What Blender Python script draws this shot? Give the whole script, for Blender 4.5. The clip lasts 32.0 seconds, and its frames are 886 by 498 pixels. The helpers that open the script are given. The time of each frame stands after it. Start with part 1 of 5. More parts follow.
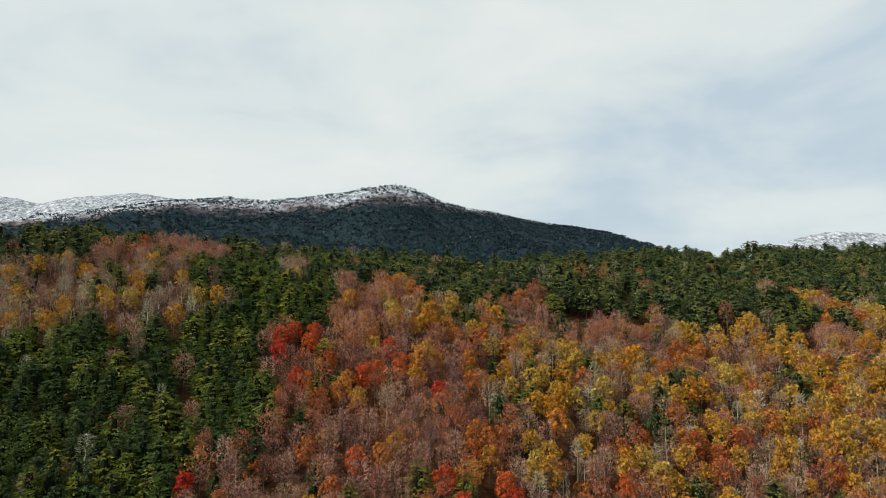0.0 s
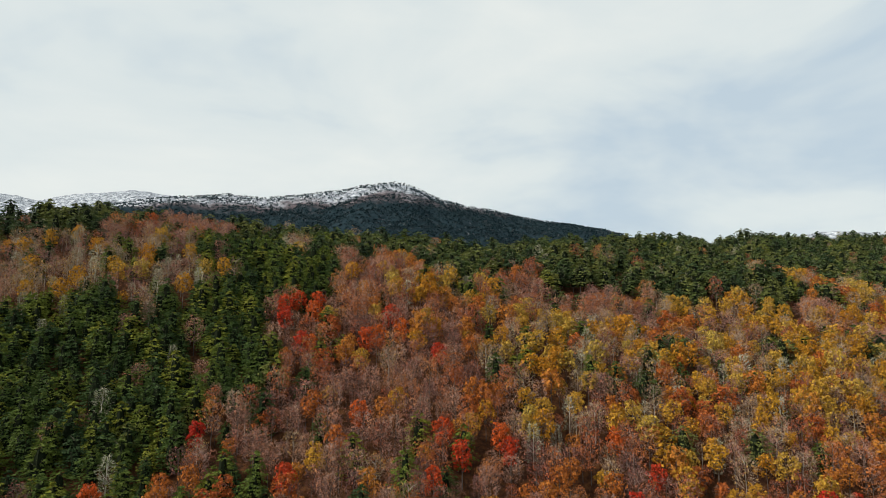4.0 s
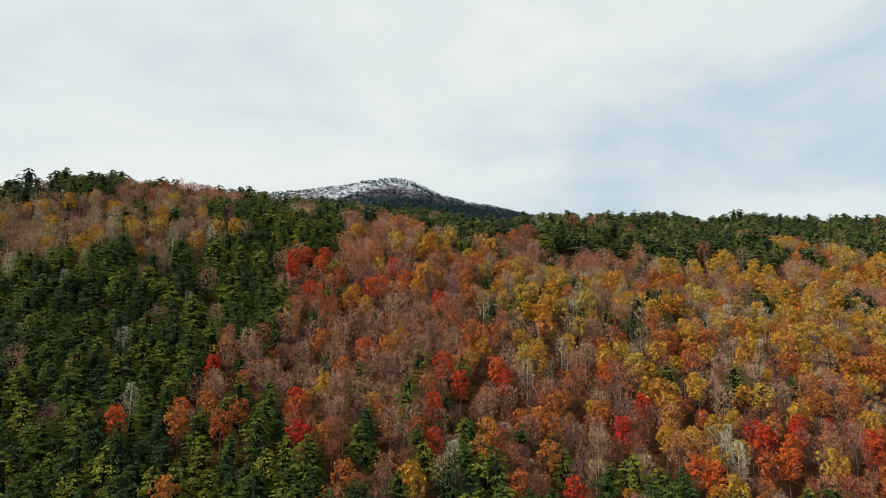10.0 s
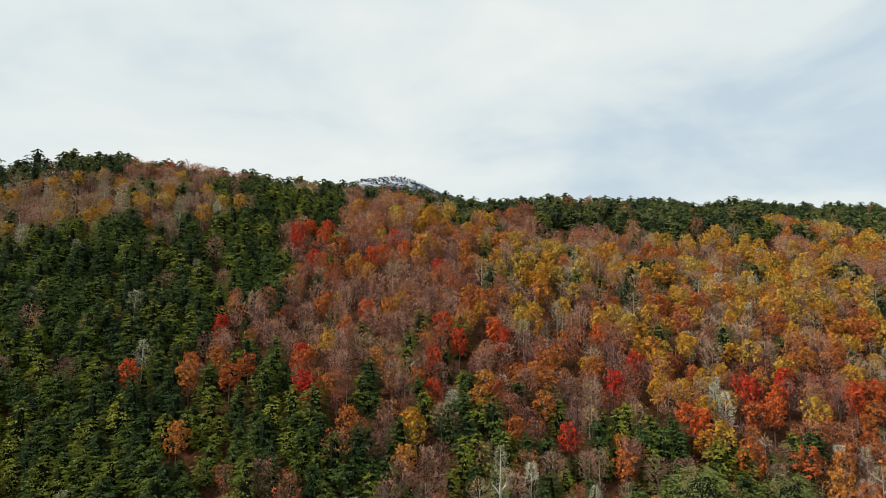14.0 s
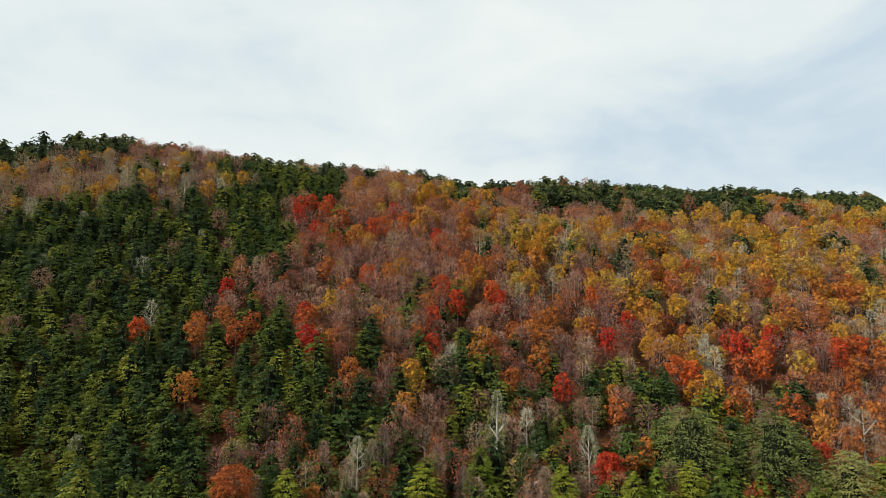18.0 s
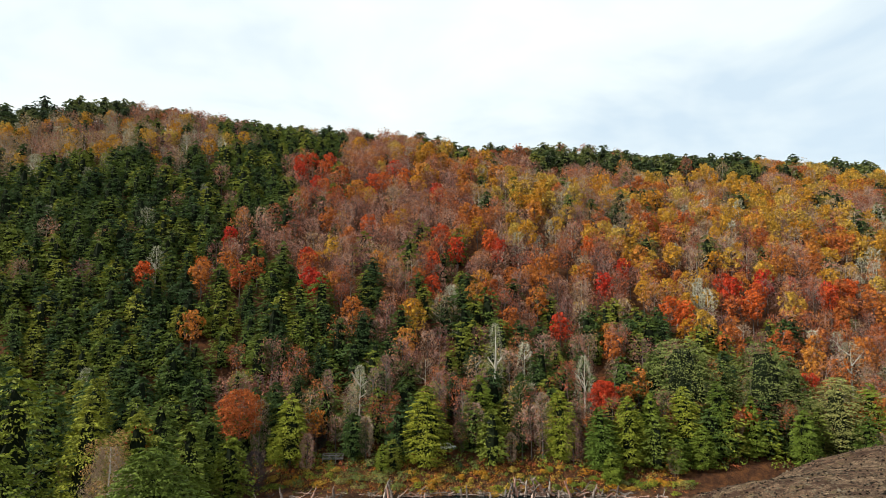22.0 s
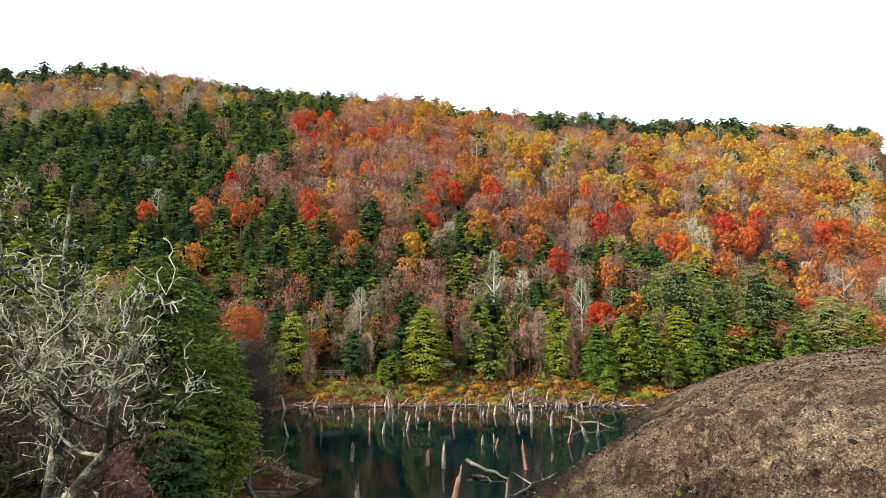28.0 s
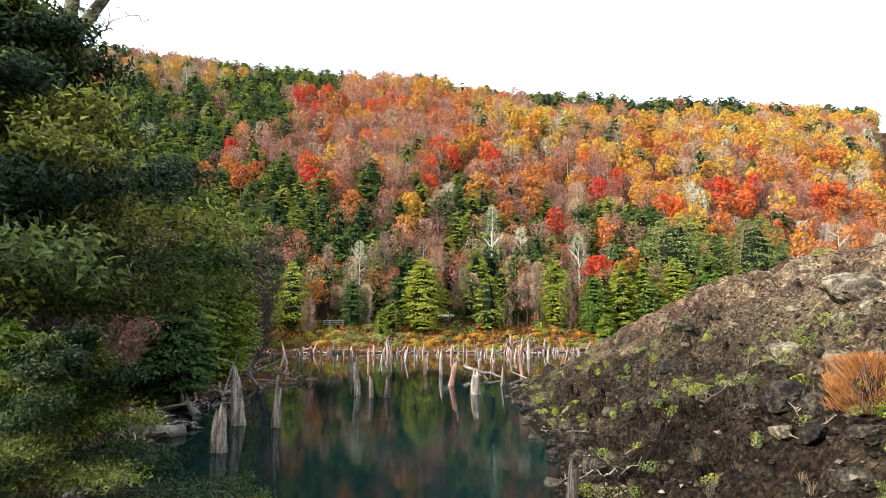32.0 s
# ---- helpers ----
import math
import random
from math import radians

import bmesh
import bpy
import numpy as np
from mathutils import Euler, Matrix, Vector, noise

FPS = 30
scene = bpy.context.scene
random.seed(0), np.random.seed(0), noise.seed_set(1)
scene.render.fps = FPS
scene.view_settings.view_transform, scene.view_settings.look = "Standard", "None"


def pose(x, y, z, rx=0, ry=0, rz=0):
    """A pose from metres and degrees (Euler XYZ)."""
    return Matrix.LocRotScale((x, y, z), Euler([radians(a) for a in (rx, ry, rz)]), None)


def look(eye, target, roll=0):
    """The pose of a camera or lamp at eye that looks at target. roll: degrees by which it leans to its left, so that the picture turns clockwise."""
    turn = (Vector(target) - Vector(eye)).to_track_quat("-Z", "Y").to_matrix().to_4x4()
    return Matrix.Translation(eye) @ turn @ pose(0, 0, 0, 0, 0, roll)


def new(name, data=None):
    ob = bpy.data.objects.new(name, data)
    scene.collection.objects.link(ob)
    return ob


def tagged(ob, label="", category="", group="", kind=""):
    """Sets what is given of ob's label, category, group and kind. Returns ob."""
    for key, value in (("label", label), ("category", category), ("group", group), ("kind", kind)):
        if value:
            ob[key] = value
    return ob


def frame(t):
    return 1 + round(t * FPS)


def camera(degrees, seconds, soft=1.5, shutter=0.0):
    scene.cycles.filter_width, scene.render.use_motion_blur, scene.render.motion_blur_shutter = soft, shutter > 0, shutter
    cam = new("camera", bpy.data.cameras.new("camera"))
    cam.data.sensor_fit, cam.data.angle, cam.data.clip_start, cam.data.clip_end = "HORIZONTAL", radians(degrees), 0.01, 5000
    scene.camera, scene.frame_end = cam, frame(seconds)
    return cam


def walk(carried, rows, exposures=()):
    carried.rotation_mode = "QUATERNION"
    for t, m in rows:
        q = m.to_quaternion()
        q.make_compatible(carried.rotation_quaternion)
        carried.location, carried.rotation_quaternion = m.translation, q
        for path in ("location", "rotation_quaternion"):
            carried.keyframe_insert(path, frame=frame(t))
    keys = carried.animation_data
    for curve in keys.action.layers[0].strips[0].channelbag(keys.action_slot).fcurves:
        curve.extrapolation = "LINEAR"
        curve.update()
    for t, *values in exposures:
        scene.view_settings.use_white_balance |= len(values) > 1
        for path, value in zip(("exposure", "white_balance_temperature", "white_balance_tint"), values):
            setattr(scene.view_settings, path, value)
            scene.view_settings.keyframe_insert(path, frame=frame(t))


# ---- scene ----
# the camera: it backs away from the hillside, then sinks towards the lagoon
cam = camera(69.83, 32.0, soft=0.35)
PATH = [
    (0, 0.89, -11.10, 121.98, -0.223, 7.892, -0.099),
    (6, 0.42, -24.89, 101.03, -0.394, 7.900, 0.142),
    (9, 0.50, -31.15, 90.44, -0.328, 7.857, 0.242),
    (13, 0.70, -38.26, 75.76, -0.321, 7.891, 0.158),
    (19, 0.70, -46.47, 52.84, -0.493, 8.207, -0.003),
    (20, 0.53, -47.20, 49.08, -0.535, 8.200, -0.009),
    (22, 0.20, -47.95, 41.55, -0.617, 7.000, -0.019),
    (23, 0.04, -48.05, 37.78, -0.658, 6.888, -0.024),
    (25, -0.18, -48.19, 30.69, -0.748, 6.869, -0.062),
    (28, -0.28, -48.18, 20.28, -0.829, 6.842, -0.117),
    (30, 0.05, -48.17, 13.67, -0.814, 6.767, -0.110),
    (31, 0.04, -48.05, 10.49, -0.850, 6.741, -0.064),
    (32, 0.00, -48.00, 7.35, -0.877, 6.713, -0.095),
]


def flown(x, y, z, yaw, pitch, roll):
    a, b = radians(yaw), radians(pitch)
    way = Vector((-math.sin(a) * math.cos(b), math.cos(a) * math.cos(b), math.sin(b)))
    eye = Vector((x, y, z))
    return look(eye, eye + 10 * way, roll)


EXPOSURE = [(0, 0.0, 6500, 10), (13, 0.08, 6500, 10), (20, 0.24, 6480, 10), (23, 0.5, 6420, 10), (28, 1.06, 6250, 10), (32, 1.58, 6200, 10)]
walk(cam, [(t, flown(*p)) for t, *p in PATH], EXPOSURE)


# ---- sky and sun ----
SUN_DIR = Vector((-0.78, -0.34, 0.53)).normalized()
world = bpy.data.worlds.new("overcast_sky")
scene.world = world
world.use_nodes = True
wt = world.node_tree
wt.nodes.clear()


def node(tree, kind, **values):
    n = tree.nodes.new(kind)
    for key, value in values.items():
        n.inputs[key.replace("_", " ")].default_value = value
    return n


def ramp(tree, stops, source):
    n = tree.nodes.new("ShaderNodeValToRGB")
    while len(n.color_ramp.elements) < len(stops):
        n.color_ramp.elements.new(0.5)
    for e, (at, colour) in zip(n.color_ramp.elements, stops):
        e.position, e.color = at, (*colour, 1)
    tree.links.new(source, n.inputs[0])
    return n.outputs[0]


sky = wt.nodes.new("ShaderNodeTexSky")
sky.sky_type, sky.sun_disc = "NISHITA", False
sky.sun_elevation, sky.sun_rotation = math.asin(SUN_DIR.z), math.atan2(SUN_DIR.x, SUN_DIR.y)
clear = node(wt, "ShaderNodeBackground", Strength=0.08)
wt.links.new(sky.outputs[0], clear.inputs[0])
where = wt.nodes.new("ShaderNodeTexCoord")
squash = wt.nodes.new("ShaderNodeMapping")
squash.inputs["Scale"].default_value = (1.0, 1.0, 2.4)
squash.inputs["Location"].default_value = (0.35, 0.1, 0.2)
wt.links.new(where.outputs["Generated"], squash.inputs[0])
puffs = node(wt, "ShaderNodeTexNoise", Scale=2.1, Detail=5.0, Roughness=0.52, Distortion=0.3)
wt.links.new(squash.outputs[0], puffs.inputs["Vector"])
tone = ramp(wt, [(0.36, (0.55, 0.66, 0.74)), (0.50, (0.74, 0.81, 0.81)), (0.66, (0.84, 0.88, 0.85))], puffs.outputs[0])
cloud = node(wt, "ShaderNodeBackground", Strength=1.0)
wt.links.new(tone, cloud.inputs[0])
mixed = node(wt, "ShaderNodeMixShader", Fac=0.93)
wt.links.new(clear.outputs[0], mixed.inputs[1])
wt.links.new(cloud.outputs[0], mixed.inputs[2])
wout = wt.nodes.new("ShaderNodeOutputWorld")
wt.links.new(mixed.outputs[0], wout.inputs[0])

sun = new("sun", bpy.data.lights.new("sun", "SUN"))
sun.data.energy, sun.data.angle, sun.data.color = 5.2, radians(6), (1.0, 0.92, 0.80)
sun.matrix_world = look(SUN_DIR * 300, (0, 0, 0))


# ---- materials ----
def material(name):
    m = bpy.data.materials.new(name)
    m.use_nodes = True
    m.node_tree.nodes.clear()
    return m, m.node_tree


def finish(tree, shader):
    out = tree.nodes.new("ShaderNodeOutputMaterial")
    tree.links.new(shader, out.inputs[0])


def math_node(tree, how, a, b):
    n = tree.nodes.new("ShaderNodeMath")
    n.operation = how
    for k, v in enumerate((a, b)):
        if isinstance(v, (int, float)):
            n.inputs[k].default_value = v
        else:
            tree.links.new(v, n.inputs[k])
    return n.outputs[0]


def mix_colour(tree, fac, a, b, how="MIX"):
    n = tree.nodes.new("ShaderNodeMix")
    n.data_type, n.blend_type = "RGBA", how
    for k, v in ((0, fac), (6, a), (7, b)):
        if isinstance(v, (int, float)):
            n.inputs[k].default_value = v
        elif isinstance(v, tuple):
            n.inputs[k].default_value = (*v, 1)
        else:
            tree.links.new(v, n.inputs[k])
    return n.outputs[2]


def noise_of(tree, scale, detail=4.0, rough=0.55, kind="Object"):
    c = tree.nodes.new("ShaderNodeTexCoord")
    n = node(tree, "ShaderNodeTexNoise", Scale=scale, Detail=detail, Roughness=rough)
    tree.links.new(c.outputs[kind], n.inputs["Vector"])
    return n.outputs[0]


def tint_of(tree):
    """0 to 1, one value for each plant."""
    a = tree.nodes.new("ShaderNodeAttribute")
    a.attribute_name = "tint"
    o = tree.nodes.new("ShaderNodeObjectInfo")
    return math_node(tree, "FRACT", math_node(tree, "ADD", a.outputs["Fac"], o.outputs["Random"]), 0.0)


def leafy(name, stops, light=0.3, spread=0.5):
    m, t = material(name)
    base = ramp(t, stops, tint_of(t))
    g = t.nodes.new("ShaderNodeNewGeometry")
    leaf = ramp(t, [(0.0, (1 - spread,) * 3), (1.0, (1 + spread * 0.6,) * 3)], g.outputs["Random Per Island"])
    colour = mix_colour(t, 1.0, base, leaf, "MULTIPLY")
    d = node(t, "ShaderNodeBsdfPrincipled", Roughness=0.62)
    d.inputs["Specular IOR Level"].default_value = 0.1
    t.links.new(colour, d.inputs["Base Color"])
    s = t.nodes.new("ShaderNodeBsdfTranslucent")
    t.links.new(colour, s.inputs[0])
    x = node(t, "ShaderNodeMixShader", Fac=light)
    t.links.new(d.outputs[0], x.inputs[1])
    t.links.new(s.outputs[0], x.inputs[2])
    finish(t, x.outputs[0])
    return m


def rough_thing(name, stops, scale=3.0, rough=0.85, bump=0.4, scale2=None, distance=0.05, kind="Object", stretch=None):
    m, t = material(name)
    n1 = noise_of(t, scale, kind=kind)
    n2 = noise_of(t, scale2 or scale * 7, 6.0, 0.65, kind=kind)
    if stretch:
        c = t.nodes.new("ShaderNodeTexCoord")
        mp = t.nodes.new("ShaderNodeMapping")
        mp.inputs["Scale"].default_value = stretch
        t.links.new(c.outputs[kind], mp.inputs[0])
        for s in (n1, n2):
            t.links.new(mp.outputs[0], s.node.inputs["Vector"])
    o = t.nodes.new("ShaderNodeObjectInfo")
    v = math_node(t, "ADD", math_node(t, "MULTIPLY", n1, 0.55), math_node(t, "MULTIPLY", n2, 0.45))
    v = math_node(t, "ADD", v, math_node(t, "MULTIPLY", math_node(t, "SUBTRACT", o.outputs["Random"], 0.5), 0.14))
    colour = ramp(t, stops, v)
    d = node(t, "ShaderNodeBsdfPrincipled", Roughness=rough)
    d.inputs["Specular IOR Level"].default_value = 0.08
    t.links.new(colour, d.inputs["Base Color"])
    if bump:
        b = node(t, "ShaderNodeBump", Strength=bump, Distance=distance)
        t.links.new(n2, b.inputs["Height"])
        t.links.new(b.outputs[0], d.inputs["Normal"])
    finish(t, d.outputs[0])
    return m


LEAF = {
    "green": leafy("evergreen_leaf", [(0.0, (0.032, 0.060, 0.022)), (0.4, (0.066, 0.104, 0.024)), (0.75, (0.125, 0.160, 0.026)), (1.0, (0.21, 0.22, 0.03))], 0.25, 0.4),
    "dark": leafy("ridge_leaf", [(0.0, (0.030, 0.054, 0.022)), (0.6, (0.070, 0.094, 0.026)), (1.0, (0.140, 0.150, 0.038))], 0.18, 0.4),
    "olive": leafy("olive_leaf", [(0.0, (0.105, 0.130, 0.040)), (0.5, (0.165, 0.190, 0.05)), (1.0, (0.23, 0.235, 0.075))], 0.18, 0.4),
    "bright": leafy("yellow_green_leaf", [(0.0, (0.085, 0.135, 0.022)), (0.5, (0.165, 0.210, 0.026)), (1.0, (0.26, 0.275, 0.030))], 0.25, 0.4),
    # the yellow-green leaf made darker, bank shade put into its colour
    "bank": leafy("shaded_leaf", [(0.0, (0.070, 0.108, 0.020)), (0.5, (0.148, 0.182, 0.023)), (1.0, (0.245, 0.255, 0.028))], 0.2, 0.5),
    # leaf colour darkened for shade, its last stop light like sunlit sprays
    "shade_dark": leafy("shade_dark_leaf", [(0.0, (0.015, 0.028, 0.013)), (0.5, (0.045, 0.064, 0.018)), (1.0, (0.185, 0.190, 0.026))], 0.15, 0.7),
    "red": leafy("red_leaf", [(0.0, (0.41, 0.030, 0.016)), (0.5, (0.46, 0.060, 0.018)), (1.0, (0.49, 0.11, 0.020))], 0.3, 0.5),
    "orange": leafy("orange_leaf", [(0.0, (0.36, 0.088, 0.025)), (0.5, (0.41, 0.138, 0.028)), (1.0, (0.44, 0.19, 0.032))], 0.3, 0.55),
    "yellow": leafy("yellow_leaf", [(0.0, (0.42, 0.185, 0.018)), (0.5, (0.45, 0.245, 0.026)), (1.0, (0.42, 0.30, 0.06))], 0.3, 0.55),
    "ochre": leafy("ochre_leaf", [(0.0, (0.24, 0.13, 0.06)), (0.5, (0.31, 0.185, 0.07)), (1.0, (0.38, 0.23, 0.05))], 0.25, 0.6),
    "rust": leafy("rust_leaf", [(0.0, (0.27, 0.074, 0.036)), (0.5, (0.35, 0.112, 0.038)), (1.0, (0.41, 0.165, 0.042))], 0.25, 0.6),
    "dull": leafy("withered_leaf", [(0.0, (0.21, 0.082, 0.060)), (0.5, (0.29, 0.122, 0.075)), (1.0, (0.37, 0.175, 0.085))], 0.2, 0.6),
}
TWIG = {
    "brown": leafy("brown_twig", [(0.0, (0.17, 0.100, 0.092)), (0.35, (0.28, 0.168, 0.142)), (0.7, (0.36, 0.212, 0.165)), (1.0, (0.44, 0.31, 0.24))], 0.0, 0.5),
    "tan": leafy("tan_twig", [(0.0, (0.22, 0.155, 0.115)), (0.5, (0.31, 0.225, 0.16)), (1.0, (0.39, 0.30, 0.215))], 0.0, 0.5),
    "lichen": leafy("lichen_twig", [(0.0, (0.27, 0.25, 0.18)), (0.5, (0.36, 0.35, 0.25)), (1.0, (0.44, 0.44, 0.33))], 0.0, 0.5),
    "umber": leafy("umber_twig", [(0.0, (0.085, 0.050, 0.040)), (1.0, (0.16, 0.092, 0.070))], 0.0, 0.6),
    "mauve": leafy("mauve_twig", [(0.0, (0.034, 0.025, 0.025)), (1.0, (0.068, 0.050, 0.047))], 0.0, 0.6),
}
# near-black colour in place of the shade deep inside evergreen crowns
CROWN_SHADE = rough_thing("crown_shade", [(0.3, (0.005, 0.009, 0.004)), (0.7, (0.013, 0.018, 0.008))], 1.5, 0.95, 0.0)
BARK = rough_thing("bark", [(0.3, (0.045, 0.036, 0.03)), (0.55, (0.12, 0.10, 0.085)), (0.75, (0.27, 0.25, 0.21))], 1.2, 0.9, 0.8, stretch=(1, 1, 0.25))
DARK_BARK = rough_thing("dark_bark", [(0.35, (0.018, 0.014, 0.012)), (0.55, (0.048, 0.038, 0.032)), (0.72, (0.11, 0.095, 0.08))], 1.2, 0.9, 0.6, stretch=(1, 1, 0.25))
GREY_BARK = rough_thing("grey_bark", [(0.3, (0.045, 0.038, 0.034)), (0.5, (0.11, 0.095, 0.085)), (0.7, (0.22, 0.20, 0.17))], 1.2, 0.9, 0.6, stretch=(1, 1, 0.25))
PALE_BARK = rough_thing("pale_bark", [(0.3, (0.14, 0.125, 0.105)), (0.5, (0.33, 0.31, 0.26)), (0.7, (0.5, 0.48, 0.42))], 1.2, 0.9, 0.6, stretch=(1, 1, 0.25))
DRIFT = rough_thing("bleached_wood", [(0.38, (0.030, 0.023, 0.019)), (0.49, (0.15, 0.117, 0.096)), (0.63, (0.37, 0.315, 0.275))], 1.6, 0.85, 0.8, stretch=(2.5, 2.5, 0.35))
RED_DRIFT = rough_thing("reddish_wood", [(0.30, (0.09, 0.045, 0.035)), (0.5, (0.28, 0.15, 0.11)), (0.68, (0.52, 0.43, 0.37))], 1.6, 0.85, 0.8, stretch=(2.5, 2.5, 0.35))
ROCK = rough_thing("lichen_rock", [(0.40, (0.020, 0.016, 0.013)), (0.47, (0.070, 0.055, 0.042)), (0.54, (0.16, 0.135, 0.092)), (0.66, (0.30, 0.26, 0.18))], 3.0, 0.9, 1.0, scale2=26.0, distance=0.08)
LAVA = rough_thing("dark_rock", [(0.38, (0.007, 0.006, 0.0055)), (0.50, (0.028, 0.023, 0.019)), (0.64, (0.12, 0.10, 0.068))], 3.0, 0.9, 1.0, scale2=26.0, distance=0.08)
PAINT = rough_thing("white_paint", [(0.2, (0.70, 0.70, 0.68)), (0.8, (0.82, 0.82, 0.80))], 2.0, 0.4, 0.0)
PLANK = rough_thing("weathered_plank", [(0.3, (0.15, 0.13, 0.12)), (0.7, (0.32, 0.30, 0.28))], 2.0, 0.8, 0.3)
RUBBER = rough_thing("rubber", [(0.2, (0.012, 0.012, 0.012)), (0.8, (0.03, 0.03, 0.03))], 3.0, 0.8, 0.0)
DARK_GLASS, _t = material("dark_glass")
_g = node(_t, "ShaderNodeBsdfPrincipled", Roughness=0.05)
_g.inputs["Base Color"].default_value = (0.01, 0.012, 0.014, 1)
finish(_t, _g.outputs[0])


def ground_material():
    m, t = material("ground_cover")
    a = t.nodes.new("ShaderNodeAttribute")
    a.attribute_name = "bare"
    b = t.nodes.new("ShaderNodeAttribute")
    b.attribute_name = "wet"
    big, mid, fine = noise_of(t, 0.06, 5), noise_of(t, 0.55, 9, 0.7), noise_of(t, 4.5, 8, 0.78)
    litter = ramp(t, [(0.34, (0.018, 0.012, 0.009)), (0.47, (0.055, 0.026, 0.015)), (0.57, (0.12, 0.052, 0.021)), (0.70, (0.075, 0.060, 0.022))], math_node(t, "ADD", math_node(t, "MULTIPLY", mid, 0.6), math_node(t, "MULTIPLY", fine, 0.4)))
    gravel = ramp(t, [(0.36, (0.026, 0.020, 0.017)), (0.45, (0.118, 0.090, 0.070)), (0.54, (0.24, 0.19, 0.142)), (0.62, (0.42, 0.35, 0.255))],
                  math_node(t, "ADD", math_node(t, "MULTIPLY", mid, 0.55), math_node(t, "MULTIPLY", fine, 0.45)))
    patch = ramp(t, [(0.40, (0.80, 0.66, 0.60)), (0.5, (1.0, 0.9, 0.82)), (0.6, (1.2, 1.15, 1.02))], big)
    gravel = mix_colour(t, 1.0, gravel, patch, "MULTIPLY")
    coord = t.nodes.new("ShaderNodeTexCoord")
    cell, cell2 = node(t, "ShaderNodeTexVoronoi", Scale=2.2), node(t, "ShaderNodeTexVoronoi", Scale=7.0)
    for v in (cell, cell2):
        t.links.new(coord.outputs["Object"], v.inputs["Vector"])
    lump = math_node(t, "ADD", cell.outputs["Distance"], math_node(t, "MULTIPLY", cell2.outputs["Distance"], 0.5))
    stone = ramp(t, [(0.1, (0.35, 0.33, 0.32)), (0.6, (0.9, 0.87, 0.83)), (0.95, (1.9, 1.8, 1.65))], math_node(t, "FRACT", math_node(t, "MULTIPLY", cell2.outputs["Color"], 1.0), 0.0))
    gravel = mix_colour(t, 1.0, gravel, stone, "MULTIPLY")
    soil = ramp(t, [(0.50, (0, 0, 0)), (0.58, (0.8, 0.8, 0.8))], noise_of(t, 0.24, 5, 0.6))
    gravel = mix_colour(t, soil, gravel, ramp(t, [(0.4, (0.025, 0.013, 0.010)), (0.6, (0.085, 0.044, 0.032))], fine))
    crust = ramp(t, [(0.57, (0, 0, 0)), (0.61, (0.9, 0.9, 0.9))], noise_of(t, 0.75, 7, 0.68))
    gravel = mix_colour(t, crust, gravel, ramp(t, [(0.38, (0.07, 0.058, 0.04)), (0.5, (0.19, 0.16, 0.105)), (0.62, (0.33, 0.29, 0.20))], fine))
    moss = ramp(t, [(0.56, (0, 0, 0)), (0.66, (0.55, 0.55, 0.55))], noise_of(t, 0.33, 6, 0.65))
    gravel = mix_colour(t, moss, gravel, (0.13, 0.105, 0.04))
    black = mix_colour(t, math_node(t, "MULTIPLY", moss, 0.2), mix_colour(t, 1.0, ramp(t, [(0.42, (0.004, 0.0035, 0.003)), (0.52, (0.012, 0.010, 0.0085)), (0.64, (0.045, 0.037, 0.03))], fine), stone, "MULTIPLY"), (0.11, 0.095, 0.035))
    c = mix_colour(t, a.outputs["Fac"], litter, gravel)
    c = mix_colour(t, b.outputs["Fac"], c, black)
    d = node(t, "ShaderNodeBsdfPrincipled", Roughness=0.92)
    d.inputs["Specular IOR Level"].default_value = 0.04
    t.links.new(c, d.inputs["Base Color"])
    bump = node(t, "ShaderNodeBump", Strength=1.0, Distance=0.75)
    t.links.new(math_node(t, "SUBTRACT", math_node(t, "ADD", mid, math_node(t, "ADD", math_node(t, "MULTIPLY", fine, 0.4), math_node(t, "MULTIPLY", noise_of(t, 14.0, 4, 0.7), 0.12))), math_node(t, "MULTIPLY", math_node(t, "MULTIPLY", lump, a.outputs["Fac"]), 0.6)), bump.inputs["Height"])
    t.links.new(bump.outputs[0], d.inputs["Normal"])
    finish(t, d.outputs[0])
    return m


def water_material():
    m, t = material("lagoon_water")
    d = node(t, "ShaderNodeBsdfPrincipled", Roughness=0.05, IOR=1.333)
    d.inputs["Specular IOR Level"].default_value = 0.15
    murk = ramp(t, [(0.35, (0.001, 0.005, 0.006)), (0.7, (0.0015, 0.010, 0.011))], noise_of(t, 0.05, 3))
    t.links.new(murk, d.inputs["Base Color"])
    n = noise_of(t, 1.1, 3)
    bump = node(t, "ShaderNodeBump", Strength=0.06, Distance=0.05)
    t.links.new(n, bump.inputs["Height"])
    t.links.new(bump.outputs[0], d.inputs["Normal"])
    finish(t, d.outputs[0])
    return m


